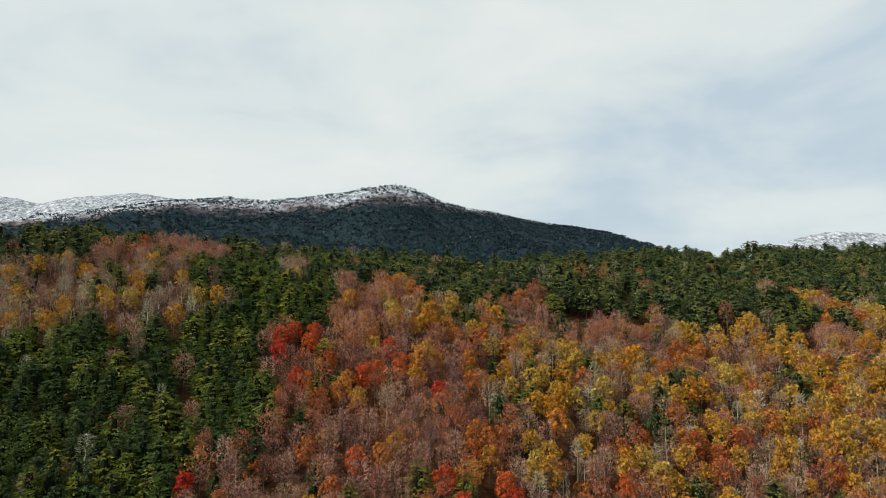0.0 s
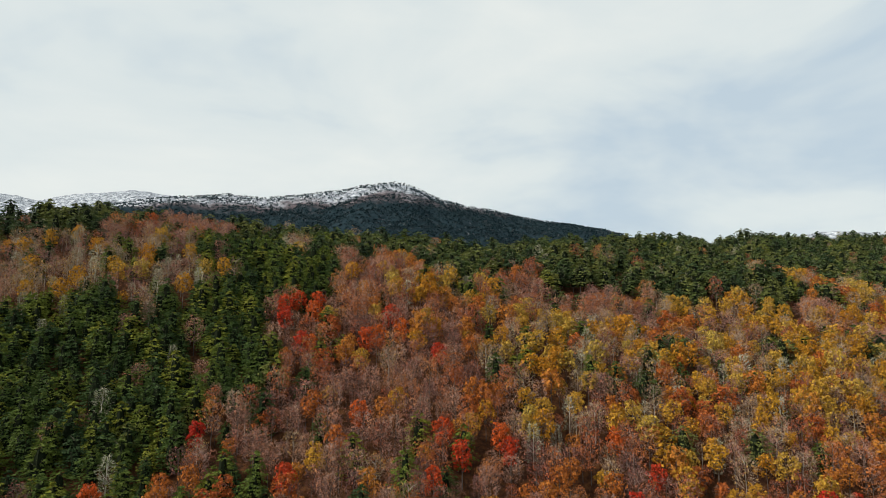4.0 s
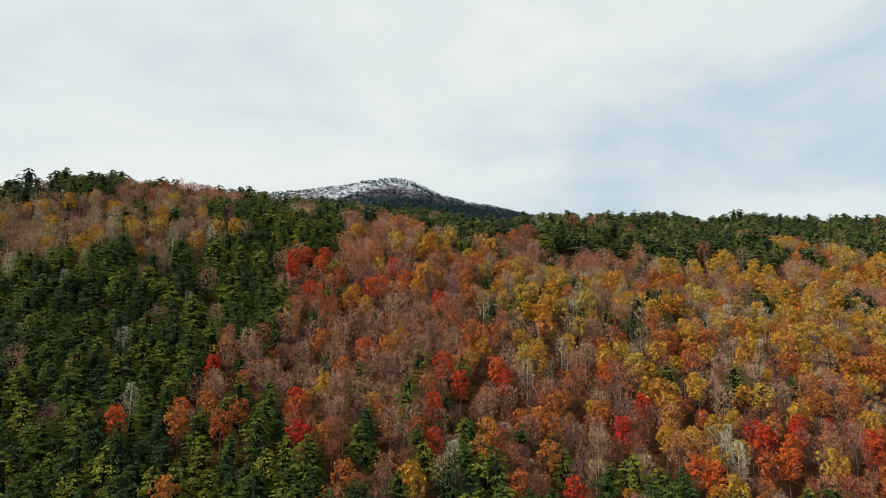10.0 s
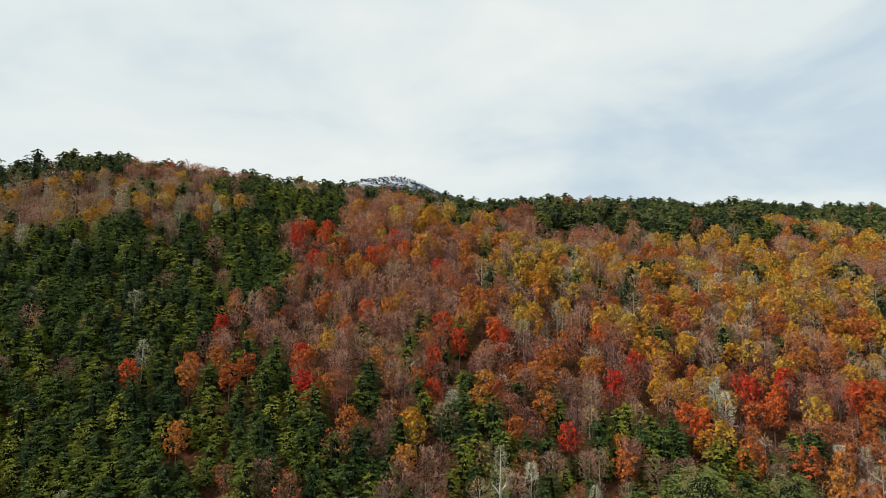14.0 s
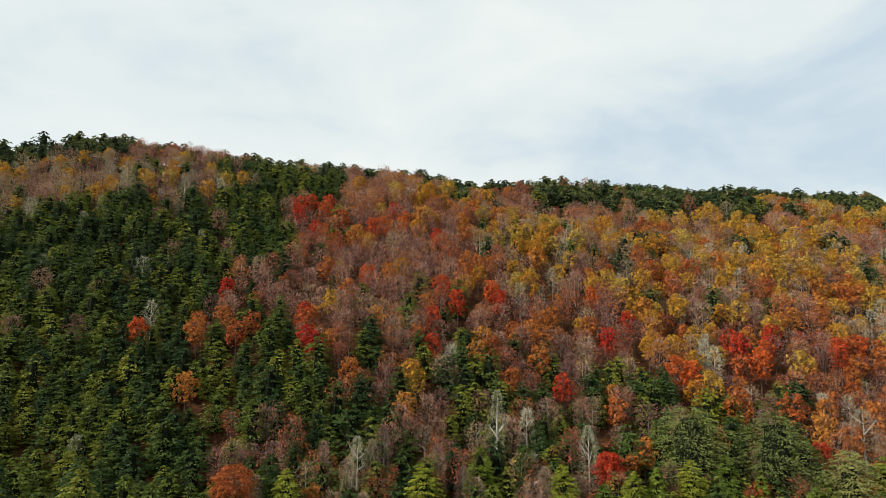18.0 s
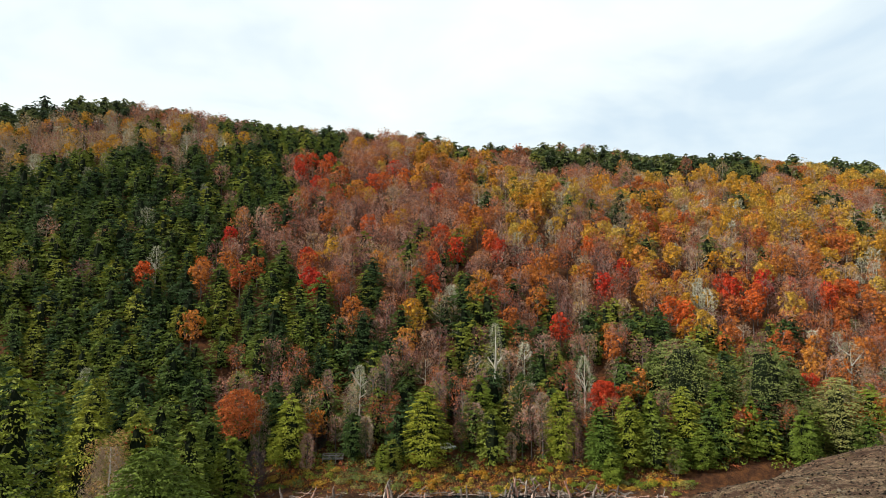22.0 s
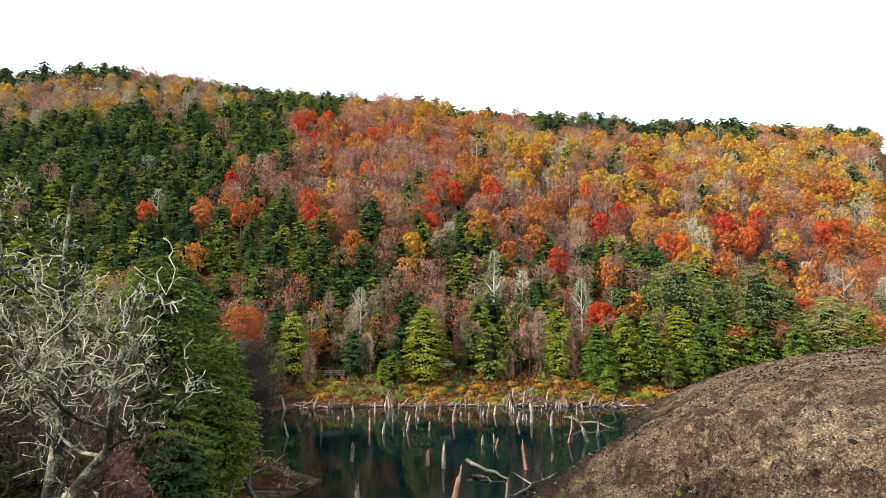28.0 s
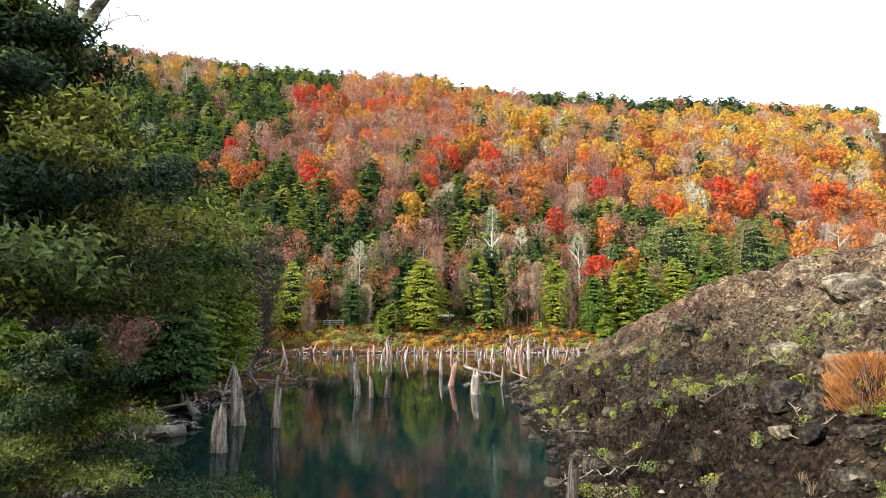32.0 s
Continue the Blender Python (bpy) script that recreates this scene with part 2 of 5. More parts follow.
def mountain_material(name, snow_from):
    m, t = material(name)
    p = t.nodes.new("ShaderNodeNewGeometry")
    xyz = t.nodes.new("ShaderNodeSeparateXYZ")
    t.links.new(p.outputs["Position"], xyz.inputs[0])
    big, fine = noise_of(t, 0.006, 6, 0.6), noise_of(t, 0.05, 6, 0.7)
    # the woods' blue is distance haze put into the colour
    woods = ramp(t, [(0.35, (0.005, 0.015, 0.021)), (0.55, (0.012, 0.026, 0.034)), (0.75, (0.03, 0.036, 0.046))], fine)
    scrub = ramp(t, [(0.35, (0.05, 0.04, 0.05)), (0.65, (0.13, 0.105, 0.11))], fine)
    snow = ramp(t, [(0.38, (0.05, 0.06, 0.075)), (0.5, (0.26, 0.29, 0.33)), (0.66, (0.68, 0.72, 0.76))], noise_of(t, 0.045, 7, 0.8))
    h = math_node(t, "ADD", xyz.outputs["Z"], math_node(t, "MULTIPLY", math_node(t, "SUBTRACT", big, 0.5), 220.0))
    h = math_node(t, "ADD", h, math_node(t, "MULTIPLY", math_node(t, "SUBTRACT", fine, 0.5), 90.0))
    h = math_node(t, "SUBTRACT", h, math_node(t, "MULTIPLY", xyz.outputs["X"], 0.045))
    s1 = ramp(t, [(0.0, (0, 0, 0)), (1.0, (1, 1, 1))], math_node(t, "DIVIDE", math_node(t, "SUBTRACT", h, snow_from - 35.0), 40.0))
    s2 = ramp(t, [(0.0, (0, 0, 0)), (1.0, (1, 1, 1))], math_node(t, "DIVIDE", math_node(t, "SUBTRACT", h, snow_from), 60.0))
    c = mix_colour(t, s2, mix_colour(t, s1, woods, scrub), snow)
    d = node(t, "ShaderNodeBsdfPrincipled", Roughness=0.95)
    d.inputs["Specular IOR Level"].default_value = 0.1
    t.links.new(c, d.inputs["Base Color"])
    finish(t, d.outputs[0])
    return m


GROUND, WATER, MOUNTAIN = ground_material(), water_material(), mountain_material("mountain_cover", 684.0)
FAR_MOUNTAIN = mountain_material("snowy_mountain_cover", 470.0)


# ---- mesh helpers ----
def mesh_of(name, V, F, mats, which=None, values=None, flat=True):
    """A mesh from arrays: corners, triangles (or quads), materials, and float values for each corner."""
    V, F = np.asarray(V, np.float32).reshape(-1, 3), np.asarray(F, np.int32)
    k = F.shape[1]
    me = bpy.data.meshes.new(name)
    me.vertices.add(len(V))
    me.vertices.foreach_set("co", V.ravel())
    me.loops.add(F.size)
    me.loops.foreach_set("vertex_index", F.ravel())
    me.polygons.add(len(F))
    me.polygons.foreach_set("loop_start", np.arange(0, F.size, k, dtype=np.int32))
    for m in mats:
        me.materials.append(m)
    if which is not None:
        me.polygons.foreach_set("material_index", np.asarray(which, np.int32))
    me.polygons.foreach_set("use_smooth", np.full(len(F), not flat))
    for key, v in (values or {}).items():
        me.attributes.new(key, "FLOAT", "POINT").data.foreach_set("value", np.asarray(v, np.float32))
    me.update(calc_edges=True)
    return me


def part(name, me, parent, label="", m=None):
    ob = new(name, me)
    ob.parent = parent
    if m is not None:
        ob.matrix_basis = m
    return tagged(ob, label)


def joined(bits):
    """Several (corners, triangles) as one."""
    V, F, n = [], [], 0
    for v, f in bits:
        V.append(v)
        F.append(np.asarray(f) + n)
        n += len(v)
    return np.concatenate(V), np.concatenate(F)


def tube(points, radii, sides=5):
    """A closed, tapering tube of triangles along a line."""
    P = np.asarray(points, float)
    T = np.gradient(P, axis=0)
    T /= np.linalg.norm(T, axis=1)[:, None] + 1e-9
    ref = np.array([0.0, 0.0, 1.0]) if abs(T[0][2]) < 0.8 else np.array([1.0, 0.0, 0.0])
    A = np.cross(T, ref)
    A /= np.linalg.norm(A, axis=1)[:, None] + 1e-9
    B = np.cross(T, A)
    a = np.arange(sides) * 2 * np.pi / sides
    ring = np.cos(a)[None, :, None] * A[:, None] + np.sin(a)[None, :, None] * B[:, None]
    V = (P[:, None] + ring * np.asarray(radii)[:, None, None]).reshape(-1, 3)
    F = []
    for i in range(len(P) - 1):
        for j in range(sides):
            p, q = i * sides + j, i * sides + (j + 1) % sides
            F += [(p, q, q + sides), (p, q + sides, p + sides)]
    for end in (0, (len(P) - 1) * sides):
        F += [(end, end + j, end + j + 1) for j in range(1, sides - 1)]
    return V, np.array(F)


def box(x0, y0, z0, x1, y1, z1):
    V = np.array([(x, y, z) for z in (z0, z1) for y in (y0, y1) for x in (x0, x1)], float)
    F = [(0, 2, 1), (1, 2, 3), (4, 5, 6), (5, 7, 6), (0, 1, 4), (1, 5, 4), (2, 6, 3), (3, 6, 7), (0, 4, 2), (2, 4, 6), (1, 3, 5), (3, 7, 5)]
    return V, np.array(F)


def leaves(rng, C, out, size, droop=0.25, wild=0.45, thin=0.6):
    """One leaf-spray triangle at each centre, facing outwards, its tip hanging down."""
    n = len(C)
    w = out / (np.linalg.norm(out, axis=1)[:, None] + 1e-9) + rng.normal(0, wild, (n, 3))
    w /= np.linalg.norm(w, axis=1)[:, None] + 1e-9
    a = np.cross(w, rng.normal(0, 1, (n, 3)))
    a[:, 2] -= droop
    a -= (a * w).sum(1)[:, None] * w
    a /= np.linalg.norm(a, axis=1)[:, None] + 1e-9
    b = np.cross(w, a)
    s = size * rng.uniform(0.6, 1.35, n)[:, None]
    V = np.stack([C + a * s, C - a * s * 0.6 + b * s * thin, C - a * s * 0.6 - b * s * thin], 1).reshape(-1, 3)
    return V, np.arange(3 * n).reshape(-1, 3)


def twigs(rng, starts, ways, length, width):
    """Thin upright slivers for bare branches."""
    n = len(starts)
    w = ways / np.linalg.norm(ways, axis=1)[:, None]
    b = np.cross(w, rng.normal(0, 1, (n, 3)))
    b /= np.linalg.norm(b, axis=1)[:, None] + 1e-9
    L = length * rng.uniform(0.5, 1.3, n)[:, None]
    V = np.stack([starts + w * L, starts + b * width, starts - b * width], 1).reshape(-1, 3)
    return V, np.arange(3 * n).reshape(-1, 3)


SHAPES = {
    "cone": lambda u: np.clip(1 - u ** 2.0, 0, 1) ** 0.85 * (0.6 + 0.4 * np.minimum(1, u * 5)),
    "dome": lambda u: np.clip(1 - u ** 2.6, 0, 1) ** 0.62 * (0.62 + 0.38 * np.minimum(1, u * 4)),
    "round": lambda u: np.sqrt(np.clip(1 - (1.72 * u ** 1.1 - 0.78) ** 2, 0, 1)),
    "full": lambda u: np.clip(1 - u ** 1.9, 0, 1) ** 0.68 * (0.72 + 0.28 * np.minimum(1, u * 5)),
    "egg": lambda u: np.sqrt(np.clip(1 - (2 * u ** 1.15 - 0.85) ** 2 / 1.35, 0, 1)),
    "ball": lambda u: np.sqrt(np.clip(1 - (2 * u - 1) ** 2, 0, 1)),
}


def crown_centres(rng, n, H, low, R, shape, tiers=0):
    u = rng.random(n) ** 0.92
    if tiers:
        u = np.clip((np.floor(u * tiers) + 0.5 + rng.normal(0, 0.16, n)) / tiers, 0.01, 0.995)
    ang = rng.uniform(0, 2 * np.pi, n)
    lobe = 1.0
    for k in (2, 3, 5, 7):
        lobe = lobe + 0.55 / k * np.sin(k * ang + rng.uniform(0, 6.28) + 5 * u * rng.uniform(-1, 1))
    lobe = lobe * (1 + 0.16 * np.sin(u * 14 + rng.uniform(0, 6.28)))
    r = R * SHAPES[shape](u) * lobe * np.sqrt(rng.uniform(0.25, 1.0, n))
    C = np.stack([r * np.cos(ang), r * np.sin(ang), low + u * (H - low)], 1)
    out = np.stack([np.cos(ang), np.sin(ang), 0.15 + 0.8 * u ** 3], 1)
    return C, out


def puffy(rng, n, H, low, R, shape, puffs):
    """Places and outward ways of leaves that gather in clumps over a crown."""
    u = (np.arange(puffs) + rng.random(puffs)) / puffs
    u = u ** 0.85
    ang = np.arange(puffs) * 2.399 + rng.normal(0, 0.5, puffs)
    wide = SHAPES[shape](u)
    r = R * wide * rng.uniform(0.12, 0.72, puffs) ** 0.8
    P = np.stack([r * np.cos(ang), r * np.sin(ang), low + u * (H - low) * 0.93], 1)
    pr = R * (0.26 + 0.30 * wide) * rng.uniform(0.7, 1.2, puffs) * (9 / max(9, puffs)) ** 0.42
    k = rng.choice(puffs, n, p=pr ** 2 / (pr ** 2).sum())
    d = rng.normal(0, 1, (n, 3))
    d /= np.linalg.norm(d, axis=1)[:, None]
    d += np.stack([np.cos(ang[k]), np.sin(ang[k]), 0.75 + 0 * ang[k]], 1) * 0.55
    d /= np.linalg.norm(d, axis=1)[:, None] + 1e-9
    C = P[k] + d * np.array([1.0, 1.0, 0.85]) * (pr[k] * rng.uniform(0.7, 1.08, n))[:, None]
    return C, d


def boughs(rng, n, H, low, R, shape, size, tiers, rise=0.26, thin=0.62):
    """Sprays on boughs that reach out in storeys, rise a little and hang at their tips."""
    per = max(6, round(math.sqrt(n / tiers * 1.5)))
    fan = max(3, round(n / (tiers * per * 0.8)))
    k = np.repeat(np.arange(tiers), np.maximum(4, (per * (0.4 + 0.6 * SHAPES[shape]((np.arange(tiers) + 0.5) / tiers))).astype(int)))
    B = len(k)
    u = np.clip((k + 0.5 + rng.normal(0, 0.45, B)) / tiers, 0.02, 0.985)
    ang = rng.uniform(0, 2 * np.pi, B)
    lobe = 1 + 0.17 * np.sin(2 * ang + rng.uniform(0, 6.28)) + 0.13 * np.sin(3 * ang + rng.uniform(0, 6.28) + 4 * u)
    L = R * np.maximum(SHAPES[shape](u), 0.10) * lobe * rng.uniform(0.72, 1.10, B)
    way, across = np.stack([np.cos(ang), np.sin(ang), 0 * ang], 1)[:, None], np.stack([-np.sin(ang), np.cos(ang), 0 * ang], 1)[:, None]
    q = np.sqrt(rng.uniform(0.22, 1.0, (B, fan)))
    side = rng.normal(0, 0.22, (B, fan)) * L[:, None] * (1.3 - q * 0.6)
    C = way * (L[:, None] * q)[:, :, None] + across * side[:, :, None]
    C[:, :, 2] = low + (u * (H - low))[:, None] + L[:, None] * (rise * q - (rise + 0.04) * q * q) - 0.25 * np.abs(side) + rng.normal(0, 0.12 * size, (B, fan))
    a = way * 0.8 + across * np.sign(side)[:, :, None] * 0.55 + rng.normal(0, 0.25, (B, fan, 3)) + np.array([0, 0, -0.16])
    w = way * 0.95 + np.array([0, 0, 0.55]) + rng.normal(0, 0.34, (B, fan, 3))
    a, w, C = a.reshape(-1, 3), w.reshape(-1, 3), C.reshape(-1, 3)
    a /= np.linalg.norm(a, axis=1)[:, None] + 1e-9
    b = np.cross(w, a)
    b /= np.linalg.norm(b, axis=1)[:, None] + 1e-9
    s = size * rng.uniform(0.6, 1.35, len(C))[:, None]
    V = np.stack([C + a * s * 1.25, C - a * s * 0.7 + b * s * thin, C - a * s * 0.7 - b * s * thin], 1).reshape(-1, 3)
    return V, np.arange(len(V)).reshape(-1, 3)


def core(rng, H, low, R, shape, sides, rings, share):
    """A near-black body inside a crown, its colour standing for shade, uneven like the outside."""
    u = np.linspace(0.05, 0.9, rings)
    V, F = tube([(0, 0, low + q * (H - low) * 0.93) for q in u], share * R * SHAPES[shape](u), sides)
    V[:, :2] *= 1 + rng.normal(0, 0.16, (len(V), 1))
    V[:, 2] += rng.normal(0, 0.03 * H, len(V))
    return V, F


def plant(rng, kind, H, R, n, size):
    """Trunk and crown of one tree as arrays: (trunk, crown, which material of the crown). Kinds give shape and bareness."""
    spec = KINDS[kind]
    low = H * spec["low"]
    lean = rng.normal(0, 0.02, 2) * H
    z = np.linspace(0, H * 0.9, 5)
    axis = np.stack([lean[0] * (z / H) ** 2 + rng.normal(0, 0.06, 5) * (z > 0), lean[1] * (z / H) ** 2 + rng.normal(0, 0.06, 5) * (z > 0), z - 0.8 * (z == 0)], 1)
    few = n < 600
    trunk = [tube(axis[::2] if few else axis, np.linspace(0.016 * H, 0.03, 3 if few else 5) * spec["girth"], 3 if few else 5)]
    for k in range(min(1, spec["limbs"]) if few else spec["limbs"]):
        u = rng.uniform(0.3, 0.8)
        s = np.array([np.interp(u * H, z, axis[:, i]) for i in range(3)])
        a = rng.uniform(0, 6.28)
        e = s + np.array([math.cos(a) * R * 0.65, math.sin(a) * R * 0.65, H * rng.uniform(0.06, 0.2)])
        trunk.append(tube([s, (s + e) / 2 + (0, 0, 0.1 * H * rng.uniform(-0.3, 0.3)), e], [0.009 * H, 0.006 * H, 0.03], 3))
    bits, mat = [], []
    nl = int(n * spec["leaf"])
    if nl:
        full = spec["bare"] < 0.3
        if spec["tiers"]:
            bits.append(boughs(rng, nl, H, low, R, spec["shape"], size, max(spec["tiers"], int(H / 0.9))))
        else:
            C, out = puffy(rng, nl, H, low, R, spec["shape"], int(np.clip(n / 15, 12, 260)) if full else 14)
            bits.append(leaves(rng, C, out, size * (1.0 if full else 0.6), 0.4, 0.4, 0.6))
        mat.append(np.zeros(len(bits[-1][1])))
        # shade-coloured core that fills the gaps between the sprays
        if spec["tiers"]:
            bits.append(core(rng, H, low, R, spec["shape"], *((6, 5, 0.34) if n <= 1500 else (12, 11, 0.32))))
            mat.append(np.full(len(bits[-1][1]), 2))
    nt = int(n * spec["bare"])
    if nt:
        C, out = crown_centres(rng, nt, H * 0.96, low, R * 0.8, spec["shape"])
        ways = out * np.array([1, 1, 0.3]) * 0.75 + np.array([0, 0, spec["up"]]) + rng.normal(0, 0.28, (nt, 3))
        bits.append(twigs(rng, C * np.array([0.75, 0.75, 0.94]), ways, size * 2.4, size * spec["wide"]))
        mat.append(np.ones(nt))
    return joined(trunk), joined(bits), np.concatenate(mat)


def spec(shape, leaf, twig, leaf_mat, twig_mat="brown", low=0.12, limbs=2, girth=1.0, tiers=0, droop=0.25, up=0.7, wide=0.10, bark=None):
    return dict(shape=shape, leaf=leaf, bare=twig, leaf_mat=leaf_mat, twig_mat=twig_mat, low=low, limbs=limbs, girth=girth, tiers=tiers, droop=droop, up=up, wide=wide, bark=bark)


KINDS = {
    "evergreen": spec("dome", 1.0, 0.0, "green", tiers=9, low=0.04),
    "cypress": spec("full", 1.0, 0.0, "bright", tiers=12, low=0.02),
    "ridge": spec("dome", 1.0, 0.08, "dark", "lichen", low=0.22, limbs=4, tiers=6),
    "wide": spec("egg", 1.0, 0.05, "olive", "lichen", low=0.06, limbs=4, tiers=7),
    "bright": spec("dome", 1.0, 0.0, "bright", low=0.02, tiers=10),
    "bank": spec("dome", 1.0, 0.0, "bank", low=0.02, tiers=10),
    "red": spec("round", 1.0, 0.2, "red", low=0.36),
    "orange": spec("round", 0.95, 0.28, "orange", low=0.38),
    "yellow": spec("round", 0.9, 0.29, "yellow", "tan", low=0.42, limbs=3),
    "rust": spec("round", 0.85, 0.75, "rust", "brown", low=0.34, up=0.8, wide=0.07),
    "bare": spec("round", 0.42, 1.35, "dull", "brown", low=0.34, up=0.5, limbs=3, wide=0.065),
    "slim_bare": spec("egg", 0.06, 1.2, "rust", "brown", low=0.1, up=0.6, limbs=5),
    "slim_tan": spec("egg", 0.06, 1.2, "yellow", "tan", low=0.08, up=0.4, limbs=5),
    "tan": spec("round", 0.3, 1.25, "ochre", "tan", low=0.36, up=0.45, limbs=3, wide=0.07),
    "lichen": spec("egg", 0.1, 1.1, "olive", "lichen", low=0.12, up=0.3, limbs=5, wide=0.13),
    "twiggy": spec("ball", 0.0, 1.2, "rust", "tan", low=0.12, up=0.6, limbs=6),
    "mauve": spec("ball", 0.0, 1.2, "rust", "mauve", low=0.12, up=0.5, limbs=5),
}
NAMES = {
    "evergreen": ("evergreen_tree", "dark green evergreen tree with layered drooping sprays"),
    "cypress": ("cypress_tree", "dense yellow-green conical evergreen on the shore"),
    "ridge": ("beech_tree", "dark flat-topped evergreen beech with a lichen-grey trunk"),
    "wide": ("beech_tree", "broad olive evergreen beech with mossy layered limbs"),
    "bright": ("evergreen_tree", "yellow-green bushy evergreen tree beside the lagoon"),
    "bank": ("evergreen_tree", "bushy evergreen on the bank with fine drooping sprays"),
    "red": ("red_tree", "bright red autumn beech with full foliage"),
    "orange": ("orange_tree", "orange autumn beech with full foliage"),
    "yellow": ("yellow_tree", "golden yellow autumn beech with grey twigs"),
    "rust": ("rust_tree", "rusty half-bare autumn beech with thin upright branches"),
    "bare": ("bare_tree", "leafless brown-grey beech with fine upright twigs"),
    "slim_bare": ("bare_tree", "slender leafless brown tree with twigs down to its foot"),
    "slim_tan": ("bare_tree", "slender pale tan leafless tree on the shore"),
    "tan": ("bare_tree", "pale tan leafless beech with a few yellow leaves"),
    "lichen": ("lichen_tree", "pale grey tree hung with beard lichen"),
    "twiggy": ("bare_tree", "leafless pinkish-brown tree with a rounded fine-twigged crown"),
    "mauve": ("bare_shrub", "leafless mauve-grey rounded shrub beside the water"),
}


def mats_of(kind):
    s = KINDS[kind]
    return [LEAF[s["leaf_mat"]], TWIG[s["twig_mat"]], CROWN_SHADE], (PALE_BARK if kind in ("lichen", "tan") else BARK)


def ground_z(x, y):
    return float(height(np.array([x]), np.array([y]))[0])


MADE = {}


def tree_proto(kind, variant, H, R, n, size):
    """Meshes of one tree, kept so that alike trees share them."""
    key = (kind, variant, H, R, n, size)
    if key not in MADE:
        rng = np.random.default_rng(abs(hash((KIND_LIST.index(kind), variant, int(H * 10), int(R * 10), n))) % 2 ** 31)
        (tv, tf), (cv, cf), which = plant(rng, kind, H, R, n, size)
        cm, bark = mats_of(kind)
        MADE[key] = (mesh_of("trunk", tv, tf, [bark]), mesh_of("crown", cv, cf, cm, which))
    return MADE[key]


KIND_LIST = list(KINDS)


def put_tree(kind, x, y, H, R, n, size, variant=0, label="", group="", turn=None, proto_H=None):
    """One tree as a thing of its own: an empty at its foot over trunk and crown."""
    base = proto_H or H
    trunk, crown = tree_proto(kind, variant, base, R, n, size)
    name, words = NAMES[kind]
    root = new(name)
    k = H / base
    t = random.uniform(0, 6.28) if turn is None else turn
    root.matrix_basis = Matrix.LocRotScale((x, y, ground_z(x, y)), Euler((0, 0, t)), (k, k, k))
    part("trunk", trunk, root)
    part("crown", crown, root)
    return tagged(root, label or words, "shrub" if "shrub" in name else "tree", group)


# ---- the land ----
LAGOON = np.array([
    (6, -75), (5, -40), (4.5, -22), (7, -12), (7, 0), (8, 12), (8.2, 23), (11, 32), (17, 41), (23, 53), (34, 70), (38, 84),
    (42, 95), (62, 103), (60, 111), (40, 113), (20, 116), (0, 115), (-20, 113), (-43, 109), (-43, 100), (-39, 84), (-36, 69),
    (-28, 56), (-22, 47), (-14.5, 38.8), (-16.5, 33), (-21, 23), (-22.5, 8), (-18, -2), (-17, -10), (-14.5, -21), (-10.5, -27), (-4.6, -33.5), (-3.4, -40), (-3.2, -50), (-6, -75)], float)


def smooth(a, b, v):
    u = np.clip((np.asarray(v, float) - a) / (b - a), 0, 1)
    return u * u * (3 - 2 * u)


def shore(x, y):
    """Distance to the lagoon's edge, negative over the water."""
    x, y = np.asarray(x, float), np.asarray(y, float)
    best, inside = np.full(x.shape, 1e9), np.zeros(x.shape, bool)
    for (ax, ay), (bx, by) in zip(LAGOON, np.roll(LAGOON, -1, 0)):
        dx, dy = bx - ax, by - ay
        u = np.clip(((x - ax) * dx + (y - ay) * dy) / (dx * dx + dy * dy), 0, 1)
        best = np.minimum(best, np.hypot(x - ax - u * dx, y - ay - u * dy))
        cross = (ay > y) != (by > y)
        inside ^= cross & (x < (bx - ax) * (y - ay) / (by - ay + 1e-12) + ax)
    return np.where(inside, -best, best)


def wave(x, y, size, seed):
    """Gentle unevenness, about -1 to 1."""
    a, b, c = seed * 1.7, seed * 2.9 + 1, seed * 4.3 + 2
    return (np.sin(x / size + a + 1.3 * np.sin(y / size * 0.7 + b)) + np.sin(y / size * 1.1 + c + 1.1 * np.sin(x / size * 0.8 + a))
            + 0.6 * np.sin((x + y) / size * 1.9 + b) + 0.4 * np.sin((x - 1.3 * y) / size * 2.7 + c)) / 3


def fbm(x, y, size, octaves=4, seed=0):
    """Fractal noise on the plan, about -1 to 1."""
    total, gain, scale = 0.0, 1.0, 1.0 / size
    for k in range(octaves):
        u, v = np.asarray(x) * scale + 17.3 * (k + seed), np.asarray(y) * scale - 9.1 * (k + seed)
        i, j = np.floor(u), np.floor(v)
        f, g = u - i, v - j
        f, g = f * f * (3 - 2 * f), g * g * (3 - 2 * g)

        def rnd(a, b):
            s = np.sin(a * 127.1 + b * 311.7 + seed * 13.7) * 43758.5453
            return 2 * (s - np.floor(s)) - 1
        total = total + gain * ((rnd(i, j) * (1 - f) + rnd(i + 1, j) * f) * (1 - g) + (rnd(i, j + 1) * (1 - f) + rnd(i + 1, j + 1) * f) * g)
        gain, scale = gain * 0.5, scale * 2.03
    return total / 1.6


def moundness(x, y):
    """1 on the bare slope east of the water, 0 elsewhere."""
    return smooth(0, 3, np.asarray(x, float) - 1) * (1 - smooth(95, 116, y + 0 * np.asarray(x))) * smooth(-130, -60, y)


